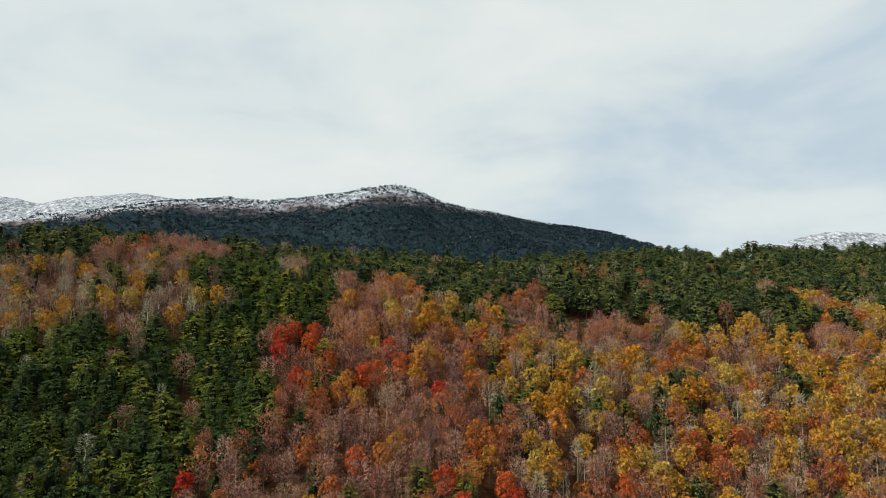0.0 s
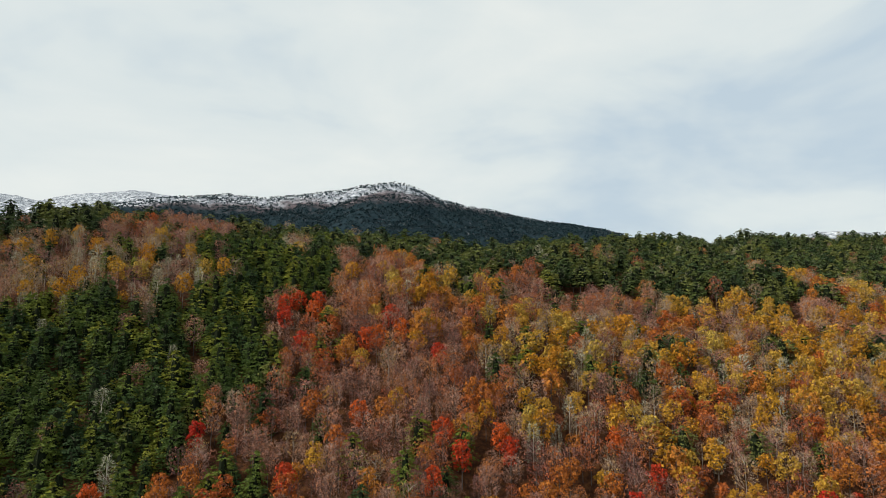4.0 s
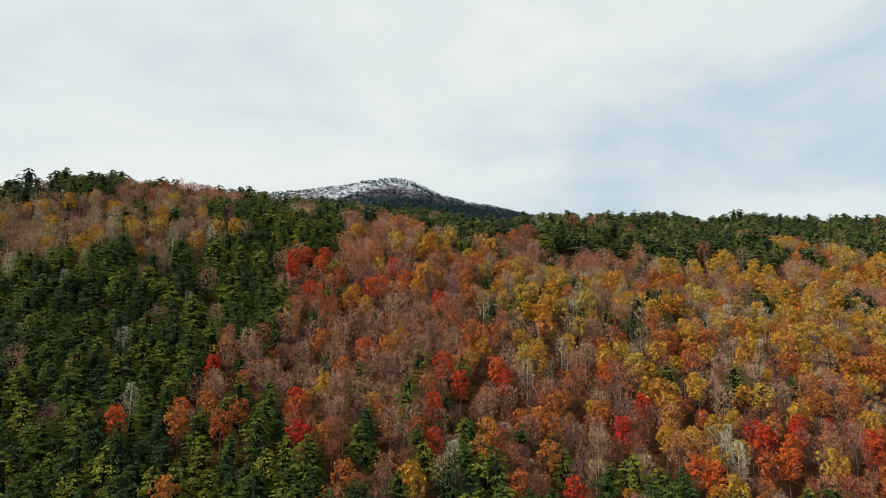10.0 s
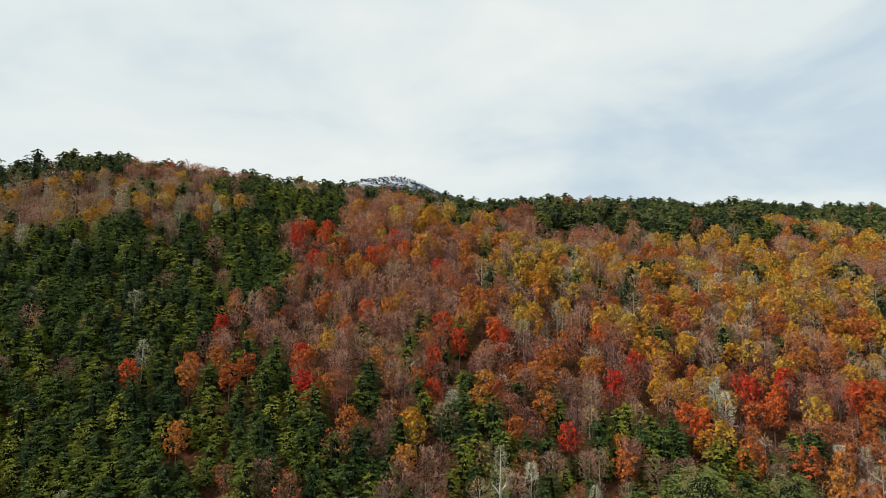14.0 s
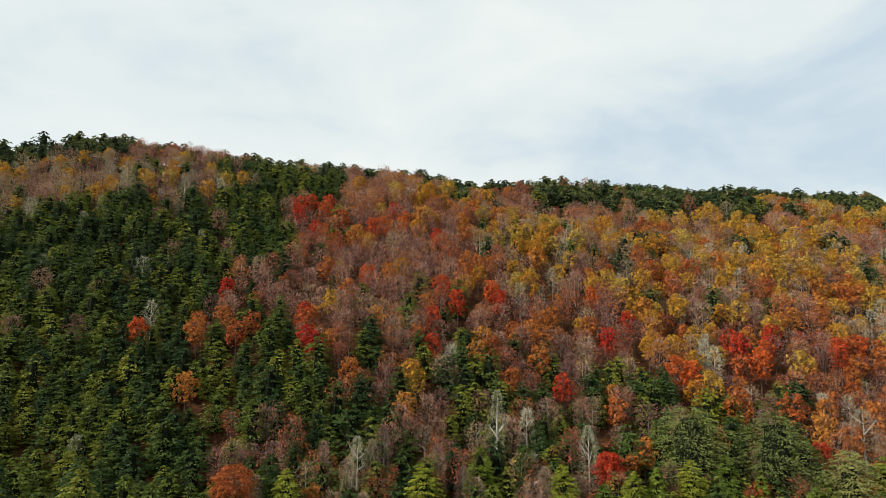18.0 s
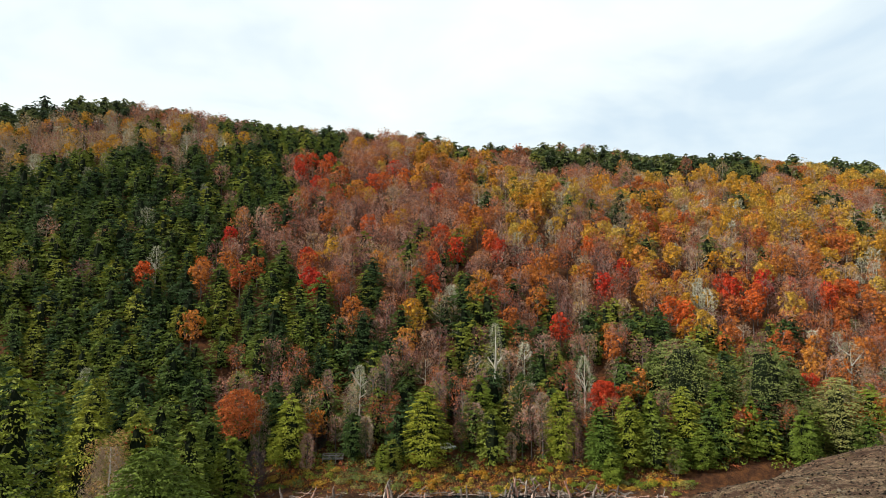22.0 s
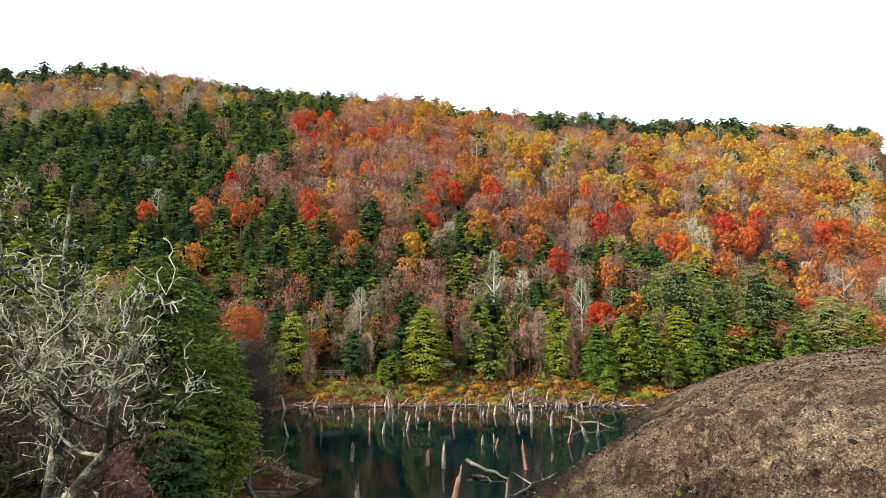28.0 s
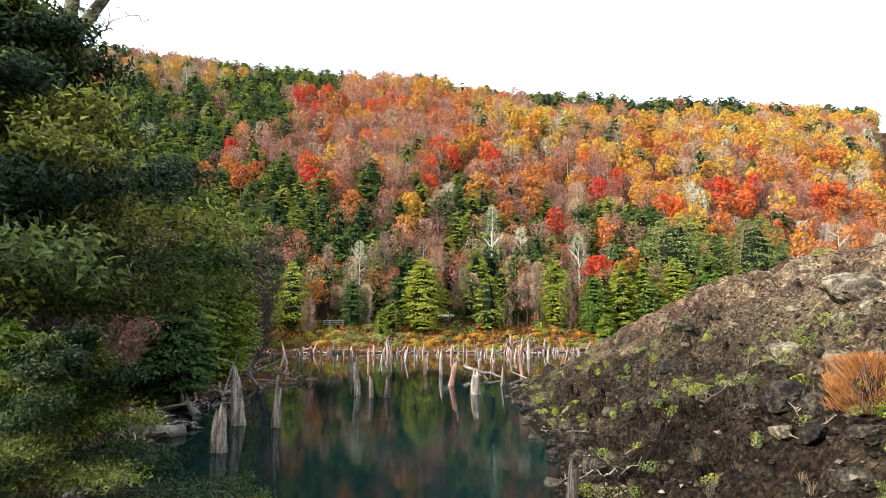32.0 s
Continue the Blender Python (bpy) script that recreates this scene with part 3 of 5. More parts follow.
def height(x, y):
    x, y = np.asarray(x, float), np.asarray(y, float)
    d = shore(x, y)
    out = np.maximum(d, 0)
    bed = -np.minimum(4.5, 0.42 * np.maximum(-d, 0))
    # the steep wooded hillside beyond the water, with its bench for the track
    s = y - 128 - 6 * wave(x, y, 55, 2)
    low, high = 0.755 * np.maximum(s, 0), np.interp(x, [-330, -240, -100, 0, 120], [118, 107, 85, 73, 45]) + (0.265 + 0.07 * smooth(0, 120, x) - 0.04 * smooth(150, 420, x)) * np.minimum(s, 345 + 0.42 * x)
    rise = np.minimum(low, high) - 6 * np.exp(-np.abs(low - high) / 14)
    rise = np.where(s > 0, np.maximum(rise, 0), 0)
    past = np.maximum(y - (430 + 0.42 * x), 0)
    hill = 7.5 * smooth(0, 15, y - 113) * smooth(0, 6, out) + rise - 0.0016 * past ** 2 * (past < 250) - (past >= 250) * (100 + 0.8 * (past - 250))
    hill = hill + 8.5 * (1 - smooth(-15, 60, x)) * smooth(138, 172, y) * (1 - 0.5 * smooth(280, 350, y))
    hill = hill + 7.5 * smooth(5, 60, x) * smooth(280, 325, y) * (1 - smooth(370, 440, y))
    hill = np.maximum(hill + 2.2 * wave(x, y, 24, 5) * smooth(0, 40, s), -0.0 + 0 * hill)
    # low wooded banks to the west
    west = smooth(0, 6, out) * (0.8 + 9 * smooth(0, 45, out - 3)) * smooth(2, 22, -x + 0 * y) * (1 - smooth(95, 130, y))
    # bare dark slope to the east
    east = (16 * (1 - np.exp(-(out / 19) ** 1.35)) + 0.1 * np.minimum(out, 4) + 0.5 * wave(x, y, 9, 3) * smooth(2, 10, out)) * moundness(x, y)
    rest = 6 * smooth(0, 30, out) * smooth(-60, -100, y)
    # added hill, always out of view, raised only to shade the foreground
    shoulder = (80 + 34 * (1 - smooth(-103, -91, y))) * np.exp(-((x + 128) / 46) ** 2) * smooth(-260, -120, y) * (1 - smooth(-25, 55, y)) * smooth(8, 60, out)
    land = np.maximum.reduce([hill, west, shoulder, east, rest, 0.12 * np.minimum(out, 6)])
    return np.where(d < 0, bed, land)


def graded(a, b, lo, hi, step, grow):
    """Steps of a grid: fine from a to b, then wider and wider out to lo and hi."""
    out, s, v = list(np.arange(a, b + 0.01, step)), step, b
    while v < hi:
        s *= grow
        v += s
        out.append(min(v, hi))
    s, v = step, a
    while v > lo:
        s *= grow
        v -= s
        out.insert(0, max(v, lo))
    return np.array(out)


def sheet(xs, ys, z):
    X, Y = np.meshgrid(xs, ys)
    V = np.stack([X.ravel(), Y.ravel(), z(X.ravel(), Y.ravel())], 1)
    nx, ny = len(xs), len(ys)
    i = (np.arange(ny - 1)[:, None] * nx + np.arange(nx - 1)).ravel()
    return V, np.stack([i, i + 1, i + nx + 1, i + nx], 1)


def crags(x, y, size, seed):
    """Broken rock: tilted blocks of uneven height, each with its own slope."""
    u, v = np.asarray(x) / size + 31.7 * seed, np.asarray(y) / size - 12.9 * seed
    u, v = u + 0.35 * fbm(x, y, size * 1.3, 2, seed + 20), v + 0.35 * fbm(x, y, size * 1.3, 2, seed + 30)
    i, j = np.floor(u), np.floor(v)
    best, out = np.full(np.shape(u), 9.0), np.zeros(np.shape(u))

    def rnd(a, b, k):
        q = np.sin(a * 127.1 + b * 311.7 + (seed + k) * 74.7) * 43758.5453
        return q - np.floor(q)
    for di in (-1, 0, 1):
        for dj in (-1, 0, 1):
            a, b = i + di, j + dj
            du, dv = u - a - rnd(a, b, 1), v - b - rnd(a, b, 2)
            dist = du * du + dv * dv
            mine = rnd(a, b, 3) - 0.5 + du * (rnd(a, b, 4) - 0.5) * 1.3 + dv * (rnd(a, b, 5) - 0.5) * 1.3
            out, best = np.where(dist < best, mine, out), np.minimum(dist, best)
    return out


def ground_height(x, y):
    h = height(x, y)
    d = shore(x, y)
    near = moundness(x, y) * smooth(0.3, 4, d)
    rugged = (1 - smooth(18, 42, d)) * near * (1 - smooth(25, 60, y))
    rocky = smooth(-0.25, 0.3, fbm(x, y, 7.0, 3, 9))
    rubble = (1.5 * (np.abs(fbm(x, y, 5.0, 5, 1)) - 0.15) + 0.4 * fbm(x, y, 1.2, 3, 2) + (1.7 * crags(x, y, 3.3, 1) + 0.85 * crags(x, y, 1.3, 2)) * rocky + 0.32 * crags(x, y, 0.62, 3)) * rugged
    rubble = rubble + (0.5 * np.abs(fbm(x, y, 6, 4, 3)) + 0.15 * fbm(x, y, 1.3, 2, 4)) * near * (1 - rugged)
    soil = 0.25 * fbm(x, y, 3.0, 3, 5) * smooth(0.3, 4, d) * (1 - near) * smooth(-120, -60, y) * (1 - smooth(140, 160, y))
    return np.where(d > 0.2, np.maximum(h + rubble - 0.9 * rugged + soil, 0.05 + 0.12 * np.minimum(d, 6)), h)


V, F = sheet(graded(5, 27, -4200, 4200, 0.2, 1.05), graded(-38, 4, -3000, 4600, 0.22, 1.042), ground_height)
D = shore(V[:, 0], V[:, 1])
bare = np.maximum(moundness(V[:, 0], V[:, 1]), 0.75 * (1 - smooth(1.5, 4, D + 1.2 * wave(V[:, 0], V[:, 1], 3, 4))) * (1 - 0.8 * smooth(80, 100, V[:, 1])))
wet = np.clip((1 - smooth(5, 13 + 11 * (1 - smooth(-5, 25, V[:, 1])), D + 6 * fbm(V[:, 0], V[:, 1], 5, 4, 6))) * moundness(V[:, 0], V[:, 1]) * 0.85 + (1 - smooth(0.2, 1.2, D)) * 0.7, 0, 1)
ground = tagged(new("ground", mesh_of("ground", V, F, [GROUND], values={"bare": bare, "wet": wet}, flat=False)),
                "leaf-littered hillside with bare dark volcanic slope by the lagoon", "ground", kind="structure")

V, F = sheet(np.linspace(-70, 80, 16), np.linspace(-100, 135, 24), lambda x, y: 0 * x)
water = tagged(new("water", mesh_of("water", V, F, [WATER], flat=False)), "still dark teal lagoon mirroring the forest", "water", kind="structure")


def mountain(name, crest, y0, depth, rough, seed, label, mat):
    """A far range: its crest line by x and height, falling away to front and back."""
    cx, cz = np.array(crest, float).T

    def z(x, y):
        top = np.interp(x, cx, cz)
        v = (y - y0) / depth
        ribs = rough * (np.abs(wave(x, y, 130, seed)) - 0.35) * np.clip(np.abs(v) * 2.5, 0, 1) + (rough * 0.25 * wave(x, y, 38, seed + 3) + rough * 0.12 * wave(x, y, 14, seed + 5)) * np.clip(0.25 + np.abs(v) * 4, 0, 1)
        return top * (1 - np.abs(v + 0.06 * wave(x, y, 320, seed + 1)) ** 1.15 * 0.95) + ribs

    V, F = sheet(np.linspace(cx[0], cx[-1], 240), np.linspace(y0 - depth * 0.8, y0 + depth * 0.2, 60), z)
    ob = tagged(new(name, mesh_of(name, V, F, [mat], flat=False)), label, "mountain", kind="structure")
    return ob, z


front, front_z = mountain("mountain", [(-2600, 560), (-1900, 700), (-1720, 690), (-1560, 717), (-1400, 736), (-1200, 768), (-1010, 784), (-825, 765), (-610, 776), (-450, 797), (-345, 824), (-212, 846), (-118, 821), (-25, 774),
                                       (60, 745), (140, 714), (240, 700), (375, 664), (480, 648), (615, 632), (745, 617), (825, 590), (945, 545), (1300, 380), (1900, 200)], 2930, 1500, 46, 3,
                           "dark wooded mountain dusted with snow on its crest", MOUNTAIN)
back, back_z = mountain("mountain", [(-4000, 900), (-2906, 1050), (-2750, 1022), (-2640, 1000), (-2460, 1040), (-2240, 1060), (-2010, 1080), (-1790, 1040), (-1560, 1010), (-1100, 900), (-300, 700), (600, 500)], 4100, 900, 60, 5,
                        "snow-covered mountain far behind the ridge", FAR_MOUNTAIN)
east_range, _ = mountain("mountain", [(1500, 300), (1960, 620), (2060, 680), (2250, 736), (2395, 772), (2540, 790), (2690, 782), (2860, 772), (3200, 790), (4000, 700)], 4000, 900, 50, 7, "snowy far range at the end of the valley", FAR_MOUNTAIN)

# small trees all over the near mountain
rng = np.random.default_rng(11)
n = 26000
tx, ty = rng.uniform(-1900, 1100, n), rng.uniform(1950, 2990, n)
tz = front_z(tx, ty)
keep = (tz > 330) & (rng.random(n) < 1.05 - 0.75 * smooth(640, 760, tz - 0.10 * tx))
tx, ty, tz = tx[keep], ty[keep], tz[keep]
bits = []
for k in range(5):
    C = np.stack([tx + rng.normal(0, 3, len(tx)), ty + rng.normal(0, 3, len(tx)), tz + rng.uniform(1, 8, len(tx))], 1)
    bits.append(leaves(rng, C, rng.normal(0, 1, C.shape), 3.8, 0.0, 0.6))
V, F = joined(bits)
tint = np.tile(np.repeat(rng.random(len(tx)), 3), 5)
# leaf colour tinted blue in place of haze over the distance
tagged(new("far_woods", mesh_of("far_woods", V, F, [leafy("far_leaf_hazed", [(0.0, (0.006, 0.019, 0.026)), (0.7, (0.014, 0.034, 0.042)), (0.94, (0.03, 0.05, 0.058)), (1.0, (0.12, 0.14, 0.16))], 0.1)],
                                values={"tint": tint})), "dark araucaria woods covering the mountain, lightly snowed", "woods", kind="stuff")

# ---- the forest on the hillside ----
RED_TREES = [(-103, 177), (-80, 197), (-67, 260), (-65, 253), (-62, 265), (-55, 239), (-54, 256), (-53, 263), (-46, 180), (-43, 168), (-40, 166), (-29, 240), (-27, 204), (-24, 242), (-20, 253), (-15, 245), (-1, 169), (-1, 181),
             (0, 233), (2, 198), (8, 190), (21, 199), (24, 195), (41, 162), (61, 182), (71, 192), (79, 166), (83, 164), (103, 177), (105, 175), (108, 168), (112, 173), (118, 179), (138, 173), (140, 177)]
ORANGE_TREES = [(-84, 181), (-82, 175), (-78, 157), (-68, 173), (-64, 179), (-44, 229), (-43, 206), (-36, 233), (-27, 159), (-21, 179), (-19, 207), (-9, 150), (-6, 172), (11, 209), (13, 216), (16, 175), (17, 214), (19, 173),
                (22, 217), (24, 161), (34, 183), (35, 171), (37, 181), (39, 189), (43, 192), (55, 151), (95, 260), (97, 215), (108, 274), (109, 152), (119, 152), (121, 286), (133, 192), (134, 198), (145, 192), (172, 218)]
YELLOW_WEST = [(-206, 294), (-199, 303), (-193, 280), (-188, 309), (-184, 264), (-171, 299), (-167, 262), (-167, 274), (-154, 281), (-148, 274), (-143, 291), (-138, 275), (-126, 300), (-115, 267), (-112, 285), (-103, 285), (-42, 289), (-30, 231),
               (-23, 290), (-22, 280), (-14, 212), (-8, 159), (-8, 269), (-6, 157), (-2, 272), (23, 263), (27, 249), (31, 205), (37, 259)]
YELLOW_EAST = [(42, 248), (51, 218), (51, 249), (58, 228), (63, 210), (70, 213), (82, 158), (82, 176), (83, 196), (87, 160), (87, 171), (92, 182), (103, 214), (103, 225), (112, 190), (116, 230), (120, 183), (120, 305),
               (125, 303), (134, 298), (137, 236), (144, 183), (144, 297), (158, 284), (161, 221), (165, 275), (167, 300), (170, 243), (170, 291), (178, 222), (187, 290), (199, 290)]
GREEN_TREES = [(-55, 178), (-49, 220), (-24, 169), (-22, 168), (-22, 172), (-6, 168), (-4, 166), (9, 176), (11, 174), (61, 169), (63, 157), (71, 298), (80, 229), (84, 203), (86, 242), (90, 296), (95, 253), (102, 259),
               (106, 253), (107, 199), (109, 160), (147, 264), (151, 260), (187, 258), (195, 254), (195, 261)]
LICHEN_TREES = [(-160, 212), (-103, 186), (41, 205), (48, 216), (58, 239), (71, 273), (92, 175), (94, 171), (115, 239), (120, 155), (126, 218), (128, 155)]
# middles of the stands that make up the wood
CREST_WOODS = [(-227, 327), (-205, 327), (-190, 337), (-173, 347), (-127, 384), (-107, 377), (-77, 384), (-59, 409), (-42, 336), (-29, 404), (-7, 411), (1, 313), (22, 329), (22, 452), (53, 469), (62, 318), (69, 337), (70, 314),
               (75, 451), (87, 335), (93, 313), (105, 322), (105, 452), (106, 355), (126, 323), (130, 313), (143, 343), (149, 309), (149, 320), (155, 442), (166, 315), (172, 309), (189, 319), (193, 316), (195, 469), (235, 353),
               (239, 488), (281, 492), (343, 532), (350, 495)]
GULLY_WOODS = [(-180, 240), (-168, 256), (-155, 239), (-149, 258), (-146, 207), (-138, 165), (-138, 184), (-132, 250), (-131, 241), (-125, 166), (-125, 208), (-123, 259), (-121, 183), (-115, 313), (-110, 154), (-109, 165), (-109, 255), (-106, 161),
               (-106, 174), (-106, 241), (-105, 190), (-103, 208), (-101, 259), (-99, 310), (-96, 158), (-94, 217), (-91, 167), (-91, 195), (-90, 330), (-86, 270), (-83, 283), (-82, 245), (-75, 158), (-73, 149), (-73, 163), (-71, 167),
               (-70, 228), (-68, 339), (-62, 274), (-61, 163), (-59, 295), (-55, 176), (-53, 154), (-50, 159), (-46, 159), (-38, 156), (-34, 149), (-23, 170)]
PALE_WOODS = [(-205, 297), (-187, 294), (-186, 277), (-185, 266), (-168, 266), (-167, 289), (-165, 272), (-152, 290), (-145, 272), (-136, 290), (-126, 256), (-126, 271), (-124, 294), (-116, 281), (-80, 336)]
PLUM_WOODS = [(-168, 331), (-156, 346), (-141, 349), (50, 316), (74, 304), (83, 299), (96, 296), (188, 284), (189, 301), (201, 284)]
RUST_WOODS = [(-68, 257), (-53, 239), (-45, 275), (-43, 190), (-41, 225), (-40, 248), (-39, 170), (-38, 302), (-32, 275), (-26, 160), (-24, 306), (-22, 248), (-19, 220), (-16, 164), (-16, 298), (-10, 171), (-6, 241), (-5, 214),
              (-4, 255), (1, 181), (6, 243), (10, 258), (12, 194), (13, 224), (15, 184), (16, 173), (17, 210), (26, 193), (30, 170), (37, 189)]
GOLD_WOODS = [(-2, 276), (13, 273), (26, 269), (30, 228), (31, 205), (34, 256), (34, 260), (43, 223), (44, 243), (49, 209), (60, 257), (64, 225), (74, 218), (81, 274), (84, 198), (86, 214), (87, 180), (106, 212),
              (110, 238), (116, 300), (118, 202), (122, 282), (128, 236), (137, 201), (142, 288), (145, 231), (152, 299), (158, 278), (162, 204), (171, 237), (173, 270), (180, 226), (207, 296), (211, 330), (216, 316)]
ORANGE_WOODS = [(54, 201), (58, 191), (61, 178), (63, 210), (73, 194), (75, 206), (76, 181), (84, 165), (85, 190), (98, 166), (101, 181), (111, 165), (113, 175), (120, 154), (124, 164), (126, 184), (140, 172), (140, 191)]
FOOT_WOODS = [(-55, 148), (-46, 144), (-36, 144), (-25, 142), (-25, 155), (-12, 143), (-12, 157), (-4, 151), (-2, 141), (-2, 161), (10, 161), (12, 148), (18, 155), (23, 149), (28, 155), (33, 150), (38, 163), (44, 150),
              (48, 161), (61, 151), (62, 163), (63, 149), (72, 156), (86, 152), (92, 147), (105, 155), (120, 155)]
BARE_WOODS = [(-77, 195), (-65, 205), (-50, 193), (-35, 179), (-31, 194), (-31, 217), (-23, 188), (-15, 194), (-14, 180), (-11, 228), (1, 198), (24, 179), (35, 179), (42, 174)]
STANDS = [
    (CREST_WOODS, (("ridge", 0.86), ("evergreen", 0.05), ("tan", 0.03), ("rust", 0.03), ("lichen", 0.03))),
    (GULLY_WOODS, (("evergreen", 0.95), ("ridge", 0.015), ("lichen", 0.01), ("bare", 0.025))),
    (PALE_WOODS, (("tan", 0.56), ("bare", 0.17), ("yellow", 0.06), ("lichen", 0.12), ("evergreen", 0.08), ("rust", 0.01))),
    (PLUM_WOODS, (("bare", 0.62), ("rust", 0.28), ("orange", 0.05), ("tan", 0.05))),
    (RUST_WOODS, (("bare", 0.46), ("rust", 0.31), ("orange", 0.07), ("red", 0.01), ("yellow", 0.04), ("evergreen", 0.06), ("tan", 0.05))),
    (GOLD_WOODS, (("yellow", 0.33), ("tan", 0.23), ("orange", 0.08), ("rust", 0.10), ("bare", 0.12), ("lichen", 0.06), ("evergreen", 0.08))),
    (ORANGE_WOODS, (("rust", 0.36), ("orange", 0.17), ("bare", 0.22), ("red", 0.03), ("yellow", 0.10), ("tan", 0.08), ("evergreen", 0.04))),
    (FOOT_WOODS, (("evergreen", 0.54), ("bare", 0.22), ("rust", 0.09), ("tan", 0.09), ("orange", 0.02), ("lichen", 0.04))),
    (BARE_WOODS, (("bare", 0.56), ("rust", 0.26), ("orange", 0.06), ("evergreen", 0.06), ("tan", 0.06)))]
STAND_XY = np.array([p for middles, table in STANDS for p in middles], float)
STAND_TABLE = [table for middles, table in STANDS for p in middles]


rng = np.random.default_rng(5)
gx, gy = np.meshgrid(np.arange(-420, 560, 5.2), np.arange(126, 640, 5.2))
gx, gy = gx.ravel() + rng.normal(0, 1.5, gx.size), gy.ravel() + rng.normal(0, 1.5, gy.size)
crest = 430 + 0.42 * gx
keep = (np.abs(gx) < 0.70 * (gy + 48) + 8) & (gy < crest + 18)
stand = np.array([np.argmin(np.hypot(STAND_XY[:, 0] - x, (STAND_XY[:, 1] - y) * 0.8)) for x, y in zip(gx + 5 * wave(gx, gy, 9, 12), gy + 5 * wave(gx, gy, 8, 14))])
keep &= (rng.random(gx.size) < 0.42) | (stand >= len(CREST_WOODS))
for px, py in RED_TREES + ORANGE_TREES + YELLOW_WEST + YELLOW_EAST + GREEN_TREES + LICHEN_TREES:
    keep &= np.hypot(gx - px, gy - py) > 3.6
gx, gy, stand = gx[keep], gy[keep], stand[keep]


def species(table, r):
    """Which tree grows in a stand, by its shares."""
    for name, share in table:
        r -= share
        if r < 0:
            return name
    return table[0][0]


SIZES = {"evergreen": (13, 4.7), "cypress": (15, 4), "ridge": (14, 6.4), "wide": (16, 5), "bright": (15, 4), "red": (14, 3.9), "orange": (14, 4.2), "yellow": (14, 4.3), "rust": (14, 4.3), "bare": (14, 4.4), "tan": (13.5, 4.4), "lichen": (14, 3.4), "twiggy": (10, 3), "mauve": (9, 3)}
PICKED = [(k, x, y) for k, some in (("red", RED_TREES), ("orange", ORANGE_TREES), ("yellow", YELLOW_WEST + YELLOW_EAST), ("evergreen", [p for p in GREEN_TREES if p[0] < 60 or p[1] < 190]), ("ridge", [p for p in GREEN_TREES if p[0] >= 60 and p[1] >= 190]), ("lichen", LICHEN_TREES)) for x, y in some]
CREST_TREES = [(-66, 332, 19), (-62, 336, 16), (29, 322, 18), (33, 325, 20), (38, 326, 17), (55, 330, 16), (-150, 330, 15), (-225, 342, 18), (-218, 338, 14), (95, 345, 17), (120, 350, 16), (-130, 336, 15), (70, 336, 15), (4, 326, 15)]
single, massed = {k: 0 for k in KINDS}, {k: [] for k in KINDS}


def hillside_tree(kind, x, y, grow):
    H, R = SIZES[kind]
    single[kind] += 1
    return put_tree(kind, x, y, H * grow, R, 1500 if kind == "evergreen" else 600, 0.34 if kind == "evergreen" else 0.45, int(random.random() * 6), group="trees on the hillside", proto_H=H)


for kind, x, y in PICKED:
    hillside_tree(kind, x, y, random.uniform(0.95, 1.15))
for x, y, H in CREST_TREES:
    put_tree("ridge", x, y, H, 5.5, 700, 0.7, int(random.random() * 3), "dark broad beech standing out on the crest", "trees on the crest")
for k in range(64):
    x = -238 + 8.2 * k + random.uniform(-3, 3)
    if not -58 < x < -8:
        y = 334 + random.uniform(-5, 7) if x < 0 else 322 + 0.09 * x + random.uniform(-5, 7)
        put_tree("ridge", x, y, random.uniform(11, 16), 6.0, 600, 0.5, int(random.random() * 4), "dark rounded beech in the row along the crest", "trees on the crest", proto_H=14)
for x, y, k in sorted(zip(gx, gy, stand), key=lambda p: p[1]):
    kind = species(STAND_TABLE[k], random.random())
    if kind == "evergreen" and y > 135 and random.random() < 0.10:
        continue
    if y < 182 and single[kind] < 250:
        hillside_tree(kind, x, y, random.uniform(0.72, 1.2))
    else:
        massed[kind].append((x, y))


DETAIL = {"ridge": (400, 0.62), "evergreen": (1000, 0.37), "bare": (330, 0.60), "tan": (330, 0.60), "rust": (380, 0.55)}


def forest(kind, places, name, label):
    """The far trees of one kind, joined: many turned and scaled copies of a few models."""
    rng = np.random.default_rng(KIND_LIST.index(kind) + 40)
    H, R = SIZES[kind]
    models = []
    for k in range(5):
        (tv, tf), (cv, cf), which = plant(rng, kind, H, R, *DETAIL.get(kind, (500, 0.50)))
        v, f = joined([(tv, tf), (cv, cf)])
        models.append((v, f, np.r_[np.full(len(tf), 3), which]))
    P = np.array(places)
    Z = height(P[:, 0], P[:, 1])
    VV, FF, MM, TT, at = [], [], [], [], 0
    for (x, y), z in zip(P, Z):
        v, f, m = models[rng.integers(5)]
        a, g = rng.uniform(0, 6.28), rng.uniform(0.66, 1.25)
        c, s = math.cos(a) * g, math.sin(a) * g
        w = np.stack([v[:, 0] * c - v[:, 1] * s + x, v[:, 0] * s + v[:, 1] * c + y, v[:, 2] * g * rng.uniform(0.9, 1.12) + z], 1)
        VV.append(w)
        FF.append(f + at)
        MM.append(m)
        TT.append(np.full(len(v), rng.random()))
        at += len(v)
    cm, bark = mats_of(kind)
    me = mesh_of(name, np.concatenate(VV), np.concatenate(FF), cm + [bark], np.concatenate(MM), {"tint": np.concatenate(TT)})
    return tagged(new(name, me), label, "forest", kind="stuff")


for kind, places in massed.items():
    if places:
        forest(kind, places, kind + "_woods", "distant slope covered by many of these: " + NAMES[kind][1])


